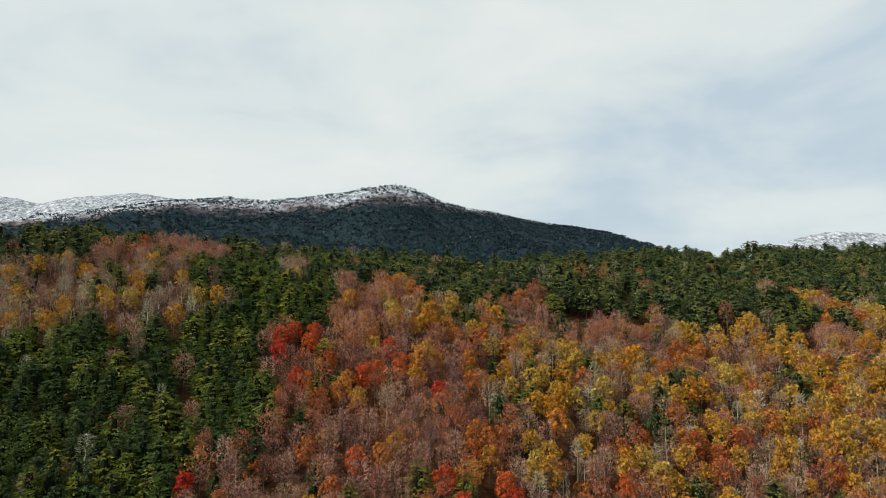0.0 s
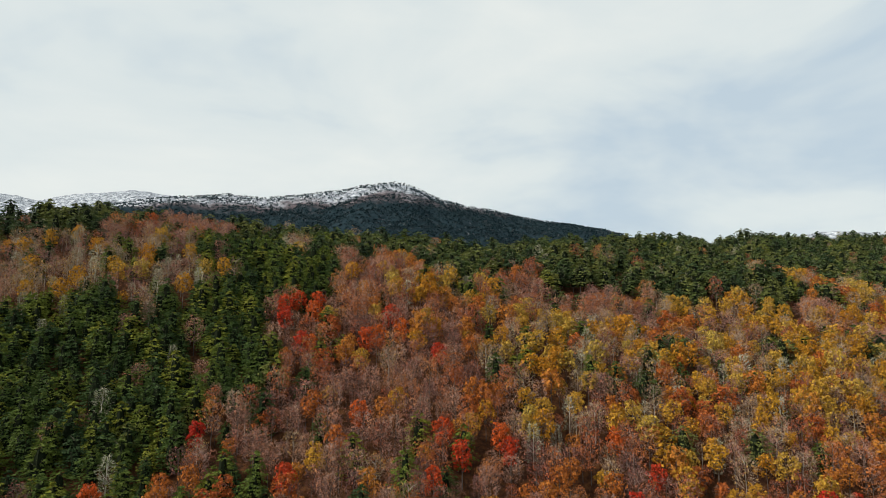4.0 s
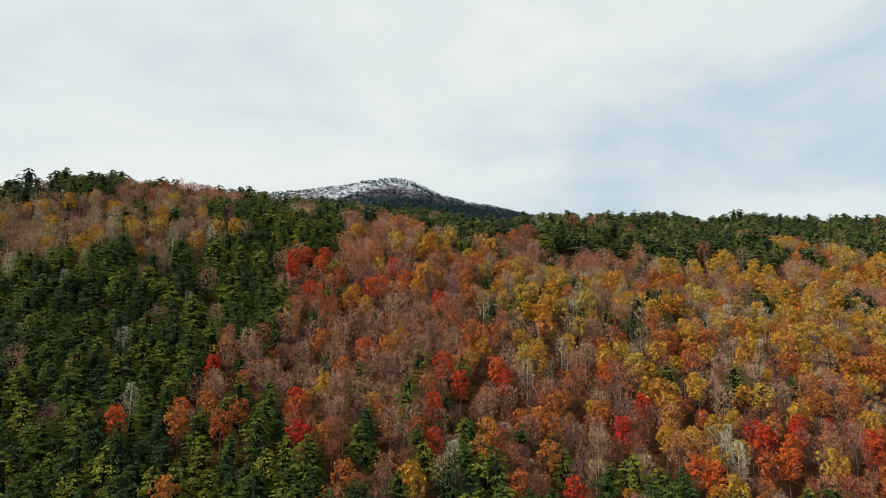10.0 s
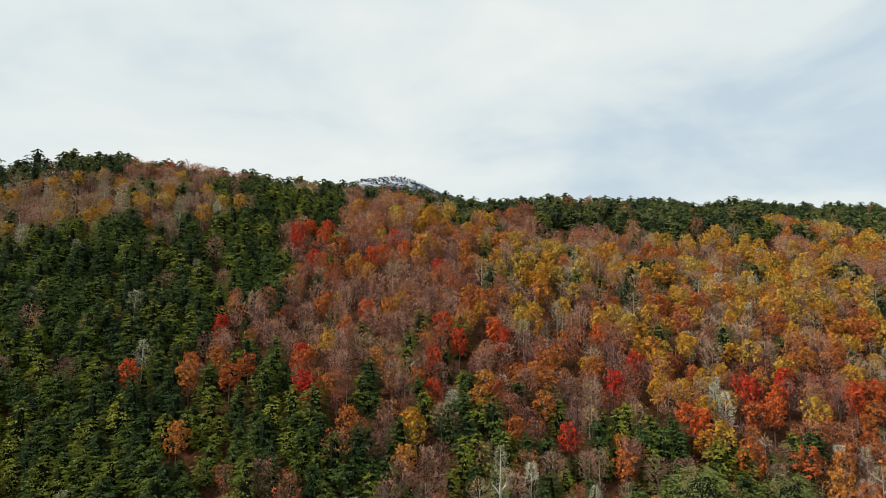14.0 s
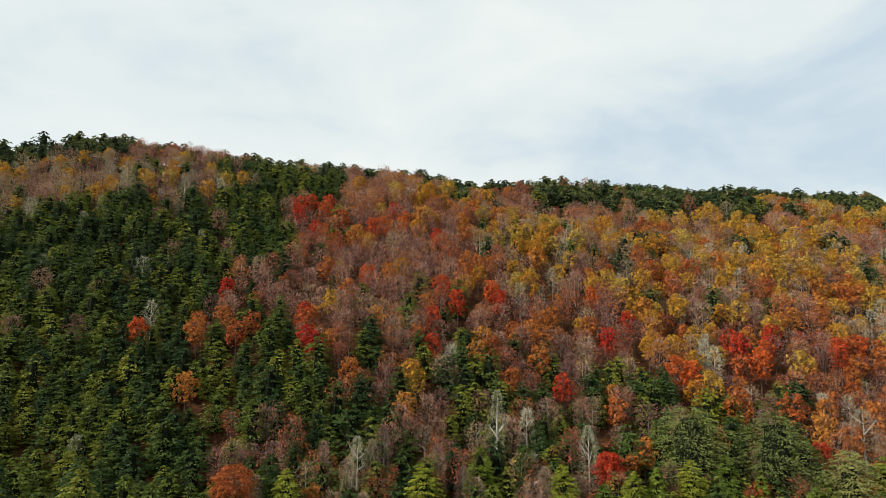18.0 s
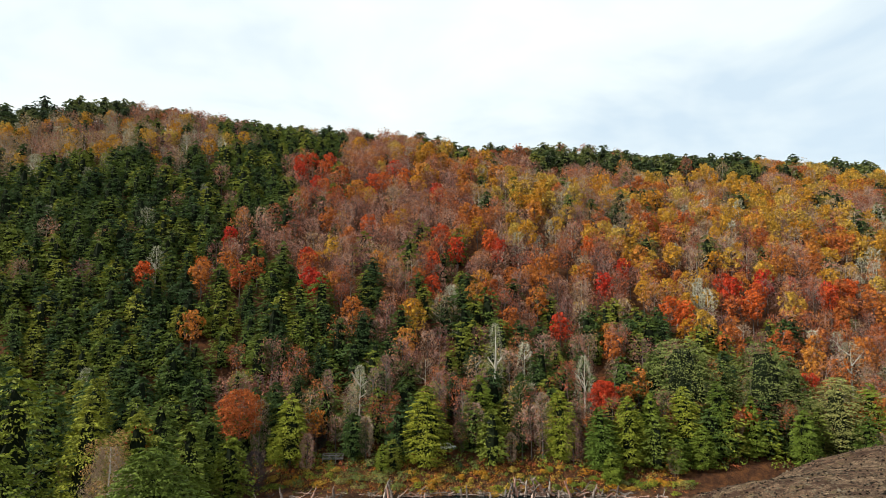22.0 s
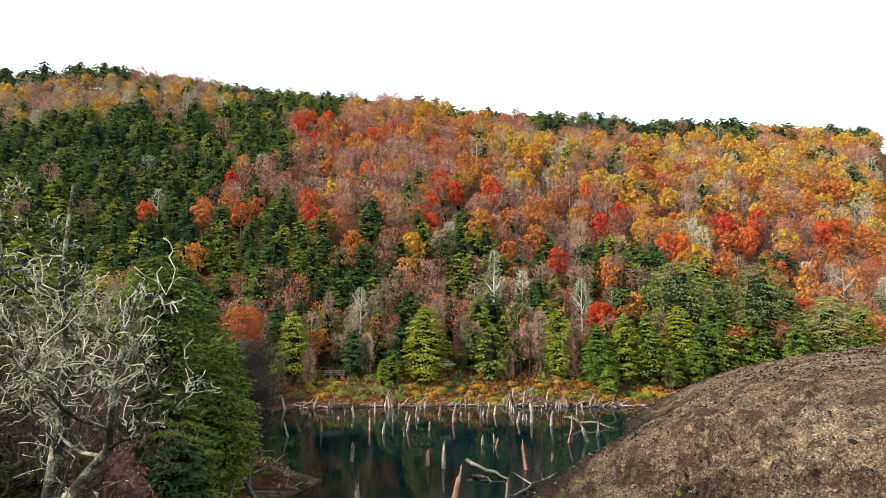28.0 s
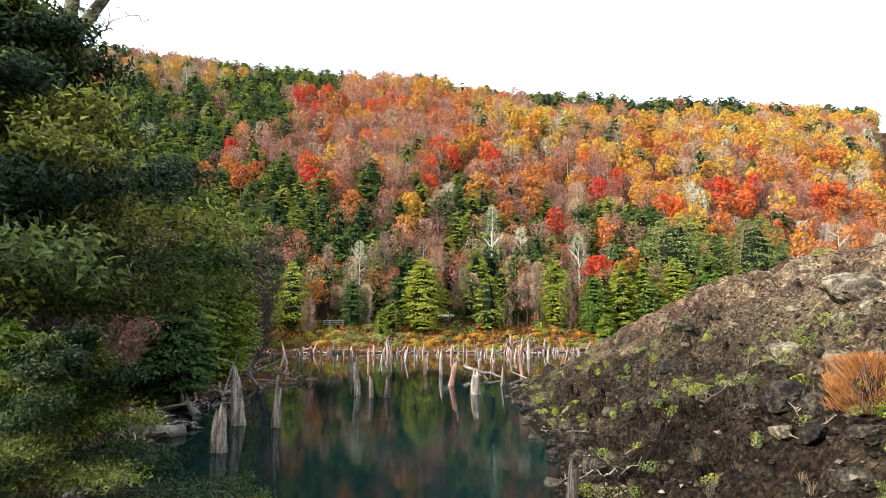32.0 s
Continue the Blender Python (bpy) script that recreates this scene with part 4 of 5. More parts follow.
def undergrowth(n, area, mats, name, label, seed, size, tall):
    """Low bushes under the trees, joined."""
    rng = np.random.default_rng(seed)
    x, y = rng.uniform(area[0], area[1], n), rng.uniform(area[2], area[3], n)
    ok = shore(x, y) > 1.5
    x, y = x[ok], y[ok]
    z = height(x, y)
    m = 26
    d = rng.normal(0, 1, (len(x), m, 3))
    d /= np.linalg.norm(d, axis=2)[:, :, None]
    d[:, :, 2] = np.abs(d[:, :, 2])
    r = rng.uniform(0.8, 1.7, (len(x), 1, 1)) * tall
    C = np.stack([x, y, z], 1)[:, None] + d * r * rng.uniform(0.6, 1.0, (len(x), m, 1))
    V, F = leaves(rng, C.reshape(-1, 3), d.reshape(-1, 3) + np.array([0, 0, 0.4]), size, 0.3, 0.4, 0.5)
    which = np.repeat(rng.integers(0, len(mats), len(x)), m)
    return tagged(new(name, mesh_of(name, V, F, mats, which, {"tint": np.repeat(rng.random(len(x)), m * 3)})), label, "undergrowth", kind="stuff")


undergrowth(1500, (-60, 140, 122, 152), [LEAF["olive"], LEAF["rust"], LEAF["bright"], LEAF["green"]], "undergrowth", "low mixed bushes under the trees at the hillside's foot", 61, 0.42, 1.3)
undergrowth(1100, (-48, 62, 115.0, 125), [LEAF["bright"], LEAF["yellow"], LEAF["orange"], LEAF["rust"], LEAF["olive"]], "bank_plants", "low ferns and golden plants along the far bank", 62, 0.22, 0.7)
undergrowth(1000, (-60, -13, -36, 100), [LEAF["shade_dark"], LEAF["bank"], LEAF["dull"], LEAF["shade_dark"]], "bank_undergrowth", "low bushes under the trees of the western bank, leaf colours darkened for shade", 63, 0.26, 0.9)

# ---- trees along the far shore ----
SHORE_TREES = [
    ("cypress", -38, 124, 18, 6.0), ("cypress", -3, 123, 20, 6.0), ("slim_tan", 28.5, 125, 19, 3.0), ("bright", 33, 125, 18, 4.4), ("cypress", 43, 122, 16, 4.6), ("cypress", 51, 123, 18, 4.6),
    ("cypress", 57.5, 125, 17.5, 3.8), ("bright", 67, 127, 18, 4.6), ("cypress", 76, 126, 20, 5.0), ("cypress", 85, 126, 16, 3.4), ("wide", 92, 131, 28, 9.5), ("wide", 70, 135, 25, 10.5),
    ("wide", 108, 126, 21, 6.2), ("cypress", 118, 127, 19, 6.2), ("evergreen", 130, 130, 19, 6.0), ("lichen", -21, 132, 22, 3.6), ("slim_tan", -17, 131, 22, 3.4), ("slim_tan", -23, 129, 19, 3.2), ("slim_bare", -14, 133, 24, 3.2),
    ("slim_bare", 7.5, 127, 17, 3.4), ("slim_bare", -30, 132, 21, 3.2), ("lichen", 42, 134, 22, 4.6), ("red", 47, 132, 15, 5.0), ("orange", -51, 122, 21, 7.4), ("slim_bare", -46, 123, 19, 3.4),
    ("bright", 63, 121, 9, 3.0), ("bright", 70, 122, 11, 3.4), ("evergreen", 24, 133, 16, 3.6), ("bright", 12, 131, 17, 4.0), ("slim_bare", 1, 132, 19, 3.0), ("bright", 45, 118, 8, 2.6), ("mauve", -32, 128, 9, 4.2),
    ("slim_tan", 61.5, 120, 8, 2.6), ("evergreen", -44, 131, 17, 4.2), ("rust", 81, 126, 13, 2.6), ("bright", 97, 122, 15, 4.2), ("lichen", 122, 140, 24, 5.0), ("lichen", 135, 140, 21, 4.6), ("lichen", 17.5, 140, 28, 3.4)]
for kind, x, y, H, R in SHORE_TREES:
    put_tree(kind, x, y, H, R * 1.12, 3000 if kind in ("lichen", "slim_tan", "slim_bare") else 8000, 0.24 if H > 12 else 0.19, 1, group="trees along the far shore")
rng = np.random.default_rng(64)
for k in range(46):
    x, y = -46 + 190 * (k + rng.random()) / 46, rng.uniform(121, 128)
    if min(math.hypot(x - a[1], y - a[2]) for a in SHORE_TREES) > 3.2 and abs(x - 4) > 5 and abs(x + 27) > 5:
        kind = ("bright", "bright", "slim_bare", "slim_bare", "evergreen", "slim_tan")[int(rng.integers(6))]
        put_tree(kind, x, y, rng.uniform(7, 14), 3.4, 2600, 0.24, int(rng.integers(2)), group="trees along the far shore", proto_H=11)

# ---- western bank ----
WEST_TREES = [
    ("bank", -19.5, -19, 7, 3.4), ("evergreen", -24, -22, 11, 4.2), ("evergreen", -30, -24, 15, 4.8), ("evergreen", -33, -8, 16, 5.0), ("bank", -36, 18, 20, 5.4), ("evergreen", -26.5, 17, 13, 4.6), ("bank", -26, 28, 15, 4.8), ("bank", -27, 33, 18, 5.0), ("evergreen", -24, 12, 10, 4.0), ("evergreen", -25, -10, 9, 4.0), ("evergreen", -30, 3, 10, 4.2), ("bank", -22, -14, 6, 3.4),
    ("tan", -42, 37, 24, 4.4), ("bank", -50, 27, 21, 6.2), ("bank", -63, 50, 28, 6.6), ("bank", -53, 52, 25, 5.6), ("evergreen", -66, 64, 25, 5.6), ("bank", -44, 50, 21, 5.0), ("evergreen", -58, 80, 22, 5.2),
    ("bank", -48, 68, 20, 5.0), ("evergreen", -52, 92, 20, 5.0), ("evergreen", -72, 90, 24, 5.4), ("evergreen", -80, 70, 26, 5.4), ("evergreen", -64, 105, 22, 5.0), ("evergreen", -82, 108, 24, 5.4),
    ("evergreen", -95, 92, 26, 5.4), ("bank", -46, 10, 20, 5.4), ("evergreen", -44, -8, 20, 5.4), ("evergreen", -36, -16, 17, 4.6), ("bank", -38, 28, 18, 5.0), ("evergreen", -55, 112, 20, 4.6),
    ("evergreen", -100, 112, 24, 5.4), ("evergreen", -76, 118, 22, 5.0), ("evergreen", -110, 105, 24, 5.4), ("red", -72, 112, 15, 4.6), ("evergreen", -90, 122, 22, 5.0), ("bank", -42, 60, 18, 4.6),
    ("bank", -46, 100, 17, 4.4), ("mauve", -44, 112, 12, 4.4), ("evergreen", -120, 120, 24, 5.4), ("evergreen", -86, 84, 24, 5.4), ("evergreen", -70, 34, 24, 5.6), ("evergreen", -33, 50, 14, 4.2)]
for kind, x, y, H, R in WEST_TREES:
    near = y < 60 and x > -56
    put_tree(kind, x, y, H, R * 1.1, 10000 if near else 3200, 0.22 if near else 0.36, 2, group="trees on the western bank")

put_tree("bank", -31, 24, 27, 8.6, 32000, 0.20, 2, "tall rounded yellow-green evergreen with layered drooping sprays", "trees on the western bank")
rng = np.random.default_rng(65)
for k in range(60):
    x, y = rng.uniform(-78, -24), rng.uniform(-28, 108)
    if shore(np.array([x]), np.array([y]))[0] < 4 or min(math.hypot(x - a[1], y - a[2]) for a in WEST_TREES) < 3.5:
        continue
    kind = ("bank", "evergreen", "bank", "mauve", "bare")[int(rng.integers(5))]
    put_tree(kind, x, y, rng.uniform(6, 14), 3.6, 1500, 0.36, int(rng.integers(2)), group="trees on the western bank", proto_H=10)

# ---- trees beside the camera's way ----
def grow(rng, start, way, length, radius, depth, lines, curl=0.35, rise=0.06):
    """Branch lines of a bare tree, from the trunk outwards."""
    n = 6 if depth > 1 else 3
    p, w, pts = np.array(start, float), np.array(way, float), [np.array(start, float)]
    for k in range(n):
        w = w + rng.normal(0, curl / math.sqrt(n), 3) + np.array([0, 0, rise])
        w /= np.linalg.norm(w)
        p = p + w * length / n
        pts.append(p.copy())
    r = np.linspace(radius, radius * 0.45, n + 1)
    lines.append((np.array(pts), r, depth))
    if depth == 0:
        return
    for k in range({4: 5, 3: 5, 2: 5, 1: 4}[depth]):
        i = rng.integers(max(1, n // 3), n + 1)
        side = np.cross(w, rng.normal(0, 1, 3))
        side /= np.linalg.norm(side) + 1e-9
        grow(rng, pts[i], w * 0.45 + side * 0.9, length * rng.uniform(0.38, 0.62), r[min(i, n)] * 0.55, depth - 1, lines, curl * 1.15, rise)


def dead_tree(x, y, H, seed):
    rng = np.random.default_rng(seed)
    lines = []
    z0 = ground_z(x, y)
    trunk = np.array([(-3.6, 0.6, -0.5), (-3.3, 0.5, H * 0.22), (-2.5, 0.2, H * 0.42), (-1.2, 0.1, H * 0.56), (-0.1, 0.0, H * 0.64), (0.1, 0.1, H * 0.76), (-0.3, 0.2, H * 0.88), (-0.1, 0.1, H)])
    fork = np.array([(-0.7, 0.05, H * 0.60), (0.7, -0.3, H * 0.655), (1.6, -0.5, H * 0.70), (1.75, -0.6, H * 0.78), (2.2, -0.5, H * 0.88)])
    fork2 = np.array([(-2.2, 0.15, H * 0.46), (-3.0, 0.5, H * 0.58), (-2.7, 0.7, H * 0.70), (-3.3, 0.8, H * 0.82), (-3.1, 1.0, H * 0.94)])
    root = new("dead_tree")
    root.matrix_basis = pose(x, y, z0)
    part("trunk", mesh_of("trunk", *tube(trunk, [0.40, 0.34, 0.30, 0.26, 0.21, 0.15, 0.09, 0.03], 10), [LICHEN_BARK], flat=False), root)
    for line in (fork, fork2):
        part("fork", mesh_of("fork", *tube(line, [0.19, 0.16, 0.12, 0.08, 0.03], 8), [LICHEN_BARK], flat=False), root)
    for k in range(23):
        line, lo = ((trunk, 0.42), (fork, 0.64), (fork2, 0.52), (trunk, 0.74))[k % 4]
        u = rng.uniform(lo, line[-1][2] / H - 0.01)
        s = np.array([np.interp(u * H, line[:, 2], line[:, i]) for i in range(3)])
        a = rng.uniform(0, 6.28)
        lines = []
        grow(rng, s, (math.cos(a), math.sin(a), 0.2), H * rng.uniform(0.10, 0.19) * (1.25 - 0.65 * u), 0.10 * (1.3 - u), 3, lines, 0.75, 0.12)
        lines = [l for l in lines if l[2] > 0 or rng.random() < 0.4]
        limb = part("limb", mesh_of("limb", *joined([tube(p, np.maximum(r, 0.02), 4) for p, r, d in lines if d > 1]), [LICHEN_BARK], flat=False), root)
        tagged(part("fine_branch", mesh_of("fine_branch", *joined([tube(p, np.maximum(r, 0.014), 3) for p, r, d in lines if d < 2]), [FINE_BARK], flat=False), limb, "lichen-pale fine branches"), kind="stuff")
        tips = np.concatenate([p[1:] for p, r, d in lines if d < 3])
        tips = tips[rng.random(len(tips)) < 0.5]
        v, f = leaves(rng, tips + rng.normal(0, 0.02, tips.shape), rng.normal(0, 0.4, tips.shape), 0.075, 1.4, 0.4, 0.22)
        tagged(part("lichen", mesh_of("lichen", v, f, [TWIG["lichen"]]), limb, "pale grey-green beard lichen"), kind="stuff")
    return tagged(root, "dead leaning tree covered with pale beard lichen", "tree")


def bare_tree(x, y, H, R, seed, twig, label):
    """A leafless rounded tree near enough to show its branching."""
    rng = np.random.default_rng(seed)
    root = new("bare_tree")
    root.matrix_basis = pose(x, y, ground_z(x, y))
    wood_mat = DARK_BARK
    trunk = np.array([(0, 0, -0.5), (0.1, 0, H * 0.2), (-0.1, 0.1, H * 0.4), (0.05, 0, H * 0.62)])
    part("trunk", mesh_of("trunk", *tube(trunk, [0.3, 0.24, 0.18, 0.1], 7), [wood_mat], flat=False), root)
    for k in range(15):
        u = rng.uniform(0.18, 0.62)
        a = k * 2.399
        lines = []
        grow(rng, (0, 0, u * H), (math.cos(a) * 0.8, math.sin(a) * 0.8, 0.75), math.hypot(R, H * (1 - u)) * rng.uniform(0.5, 0.72), 0.09, 3, lines, 0.45, 0.10)
        wood = [tube(p, np.maximum(r, 0.012), 3) for p, r, d in lines if d > 0]
        limb = part("limb", mesh_of("limb", *joined(wood), [wood_mat]), root)
        tips = np.concatenate([p[1:] for p, r, d in lines if d < 2])
        v, f = twigs(rng, tips, rng.normal(0, 0.6, tips.shape) + np.array([0, 0, 0.6]), 0.95, 0.024)
        tagged(part("fine_twig", mesh_of("fine_twig", v, f, [TWIG[twig]]), limb), kind="stuff")
    return tagged(root, label, "tree", "trees on the western bank")


LICHEN_BARK = rough_thing("lichened_bark", [(0.40, (0.014, 0.012, 0.010)), (0.52, (0.045, 0.038, 0.030)), (0.58, (0.17, 0.17, 0.11)), (0.69, (0.36, 0.37, 0.27))], 2.2, 0.95, 0.9, scale2=16.0, distance=0.03)
FINE_BARK = rough_thing("fine_lichened_bark", [(0.36, (0.05, 0.044, 0.034)), (0.46, (0.18, 0.17, 0.115)), (0.60, (0.42, 0.40, 0.28))], 2.2, 0.95, 0.5, scale2=16.0, distance=0.03)
dead_tree(-10.4, -30.5, 24.0, 21)
for k, (x, y, H, R, twig) in enumerate([(-27, -3, 18, 4.6, "umber"), (-35, 11, 22, 5.0, "umber"), (-24.5, 36, 17.5, 4.2, "mauve"), (-27, 43, 15, 4.2, "mauve"), (-30, 5, 13, 4.0, "mauve"), (-23.5, -12, 9, 3.4, "mauve")]):
    bare_tree(x, y, H, R, 800 + k, twig, "leafless twiggy tree with a rounded grey-brown crown on the bank" if twig != "mauve" else "dark leafless tree leaning over the lagoon")


def leafy_tree(name, x, y, H, R, seed, limbs, size, mat, label, low=0.12, per=30):
    """An evergreen near enough to show its limbs and single leaves, in flat drooping sprays."""
    rng = np.random.default_rng(seed)
    root = new(name)
    root.matrix_basis = pose(x, y, ground_z(x, y))
    trunk = np.stack([0.12 * np.sin(np.linspace(0, 4, 7)), 0.1 * np.cos(np.linspace(0, 3, 7)), np.linspace(-0.5, H * 0.98, 7)], 1)
    part("trunk", mesh_of("trunk", *tube(trunk, np.linspace(0.16, 0.02, 7) * H / 9, 8), [BARK], flat=False), root)
    for k in range(limbs):
        u = low + (1 - low) * (k + rng.random()) / limbs * 0.97
        reach = R * min(1.0, 1.75 * (1.06 - u) * (1.5 if low > 0.5 else 1.0)) * rng.uniform(0.6, 1.15)
        a = k * 2.399 + rng.normal(0, 0.3)
        way = np.array([math.cos(a), math.sin(a), 0.18])
        s = np.array([0, 0, u * H])
        pts = [s + way * reach * q + np.array([0, 0, -0.10 * reach * q * q]) + rng.normal(0, 0.03, 3) for q in np.linspace(0, 1, 6)]
        pieces, C = [tube(pts, np.linspace(0.035, 0.008, 6) * (1.4 - u), 4)], []
        across = np.array([-way[1], way[0], 0])
        for q in np.linspace(0.18, 1.0, 9):
            at = np.array([np.interp(q, np.linspace(0, 1, 6), [p[i] for p in pts]) for i in range(3)])
            for side in (-1, 1):
                w = way * 0.7 + across * side * rng.uniform(0.6, 1.0) + np.array([0, 0, rng.uniform(-0.25, 0.15)])
                L = reach * rng.uniform(0.22, 0.42) * (1.15 - 0.6 * q)
                line = [at, at + w * L * 0.5 + (0, 0, 0.02), at + w * L - np.array([0, 0, 0.10 * L])]
                pieces.append(twigs(rng, np.array([line[0]]), np.array([line[2] - line[0]]), L, 0.008))
                qq = rng.random(per)
                C.append(at + w * (L * qq)[:, None] - np.array([0, 0, 0.1]) * (L * qq * qq)[:, None] + rng.normal(0, 1, (per, 3)) * np.array([0.11, 0.11, 0.08]))
        limb = part("limb", mesh_of("limb", *joined(pieces), [BARK]), root)
        C = np.concatenate(C)
        v, f = leaves(rng, C, np.tile(way, (len(C), 1)) * 0.45 + np.array([0, 0, 0.4]), size, 0.8, 0.65, 0.36)
        part("foliage", mesh_of("foliage", v, f, [LEAF[mat]], values={"tint": np.full(len(v), rng.uniform(0.35, 1.0))}), limb)
    return tagged(root, label, "tree")


# both near beeches carry their shade in the leaf colour
leafy_tree("evergreen_tree", -4.9, -41.0, 10.9, 3.0, 31, 62, 0.048, "shade_dark", "evergreen beech close above the lagoon, shade put into its leaf colour", 0.66, 104)
leafy_tree("evergreen_tree", -6.6, -36.4, 7.0, 3.2, 32, 64, 0.05, "shade_dark", "yellow-green evergreen beech leaning over the water, leaves darkened for shade", 0.1, 82)
leafy_tree("evergreen_shrub", -21.5, -14.0, 5.6, 3.6, 33, 44, 0.09, "bank", "bushy yellow-green shrub at the foot of the bank", 0.05, 34)

# ---- dead trunks standing in the lagoon ----
STUMPS = [(-12.4, -9.9, 2.4), (-14.1, 0.0, 3.6), (-11.4, -1.1, 3.3), (-13.5, -19.7, 1.0), (-7.2, 18.3, 3.8), (-6.1, 17.5, 2.0), (-4.9, 16.9, 2.0), (-12.8, 49.5, 2.8), (1.3, 29.9, 3.5), (1.2, 44.7, 3.3), (4.5, 20.0, 2.3),
          (8.0, 28.2, 2.7), (-21.7, 78.0, 3.6), (-26.2, 73.4, 3.8), (-25.0, 78.1, 2.8), (-24.4, 111.8, 4.0), (-12.4, 77.7, 3.4), (-10.3, 74.8, 2.7), (-11.0, 112.3, 3.6), (-8.1, 88.3, 3.4), (-6.2, 77.5, 4.5),
          (-5.0, 72.8, 2.7), (-4.1, 94.3, 3.2), (-1.2, 77.4, 2.2), (-1.1, 47.5, 2.1)]
MORE_STUMPS = [(3.5, 87.9, 3.6), (6.5, 113.4, 3.3), (7.9, 113.4, 4.2), (8.0, 63.9, 2.0), (9.1, 60.1, 2.1), (11.0, 63.8, 2.0), (16.3, 87.5, 3.0), (13.2, 44.3, 3.7), (20.2, 87.4, 6.0), (23.0, 83.9, 3.5), (22.6, 65.9, 4.6),
               (27.1, 81.6, 3.5), (27.1, 65.7, 4.1), (29.8, 71.7, 3.6), (17.3, 49.9, 1.3), (-17, 96, 3), (-14, 104, 3), (0, 99, 2.6), (4, 104, 3), (13, 100, 3.2), (10, 95, 2.6), (24, 104, 3.4), (-30, 100, 3), (-34, 92, 2.6), (5.4, -22.0, 1.9)]


def stump(x, y, H, seed):
    """A weathered snag: fluted, tapering, with a splintered top, standing on the bed."""
    rng = np.random.default_rng(seed)
    deep = max(0.0, -ground_z(x, y)) + 0.5
    r = rng.uniform(0.22, 0.40) * (0.75 + 0.1 * H) * (1.6 if abs(x - 4.5) < 0.1 else 1.35 if x < -11 and y < 1 else 1)
    sides, rings = 12, 9
    a = np.arange(sides) * 2 * np.pi / sides
    flute = 1 + 0.16 * np.sin(3 * a + rng.uniform(0, 6)) + 0.13 * np.sin(5 * a + rng.uniform(0, 6)) + rng.normal(0, 0.05, sides)
    lean = rng.normal(0, 0.05 if y < 2 else 0.13, 2)
    V = []
    for k in range(rings):
        u = k / (rings - 1)
        z = -deep + u * (H + deep)
        rr = r * (1.25 - 0.65 * u ** 0.8) * flute * (1 + rng.normal(0, 0.05, sides))
        jag = np.zeros(sides) if k < rings - 1 else H * 0.10 * rng.uniform(-1.5, 1.0, sides) + H * 0.13 * np.sin(a + rng.uniform(0, 6))
        if k == rings - 1:
            rr = rr * 0.7
        V.append(np.stack([lean[0] * (z + deep) + rr * np.cos(a), lean[1] * (z + deep) + rr * np.sin(a), z + jag], 1))
    V = np.concatenate(V + [np.array([[lean[0] * (H + deep), lean[1] * (H + deep), H * 0.72]])])
    F = []
    for k in range(rings - 1):
        for j in range(sides):
            p, q = k * sides + j, k * sides + (j + 1) % sides
            F += [(p, q, q + sides), (p, q + sides, p + sides)]
    F += [((rings - 1) * sides + j, (rings - 1) * sides + (j + 1) % sides, len(V) - 1) for j in range(sides)]
    ob = new("tree_stump", mesh_of("tree_stump", V, np.array(F), [RED_DRIFT if rng.random() < 0.22 and y > 5 else DRIFT], flat=False))
    ob.matrix_basis = pose(x, y, 0, 0, 0, 0)
    return tagged(ob, "bleached splintered dead trunk standing in the lagoon" if H > 2.3 else "short bleached stump poking out of the lagoon", "stump", "drowned trunks")


rng = np.random.default_rng(70)
FAR_STUMPS = [(float(x), float(rng.uniform(90, 113)), float(0.7 + 2.0 * rng.random() ** 1.6)) for x in np.r_[rng.normal(2, 11, 18), rng.normal(24, 8, 18), rng.normal(-26, 8, 8)]]
for k, (x, y, H) in enumerate(STUMPS + MORE_STUMPS + FAR_STUMPS):
    stump(x, y, min(H, 4.0) * (0.75 if y > 55 else 1.0), 100 + k)


# ---- driftwood ----
def log(x0, y0, z0, x1, y1, z1, r, seed, branches=2, mat=None, label="bleached driftwood log lying at the water's edge"):
    rng = np.random.default_rng(seed)
    a, b = np.array([x0, y0, z0], float), np.array([x1, y1, z1], float)
    L = np.linalg.norm(b - a)
    pts = [a + (b - a) * u + rng.normal(0, 0.02 * L, 3) * (0 < u < 1) for u in np.linspace(0, 1, 7)]
    root = new("driftwood_log", mesh_of("driftwood_log", *tube(pts, r * np.linspace(1, 0.35, 7) * (1 + rng.normal(0, 0.08, 7)), 8), [mat or DRIFT], flat=False))
    for k in range(branches):
        s = pts[rng.integers(2, 6)]
        w = (b - a) / L * 0.5 + rng.normal(0, 0.6, 3) + np.array([0, 0, 0.35])
        l = L * rng.uniform(0.12, 0.3)
        part("branch", mesh_of("branch", *tube([s, s + w * l * 0.5, s + w * l + rng.normal(0, 0.1 * l, 3)], [r * 0.4, r * 0.28, 0.02], 5), [mat or DRIFT], flat=False), root)
    return tagged(root, label, "driftwood", "driftwood")


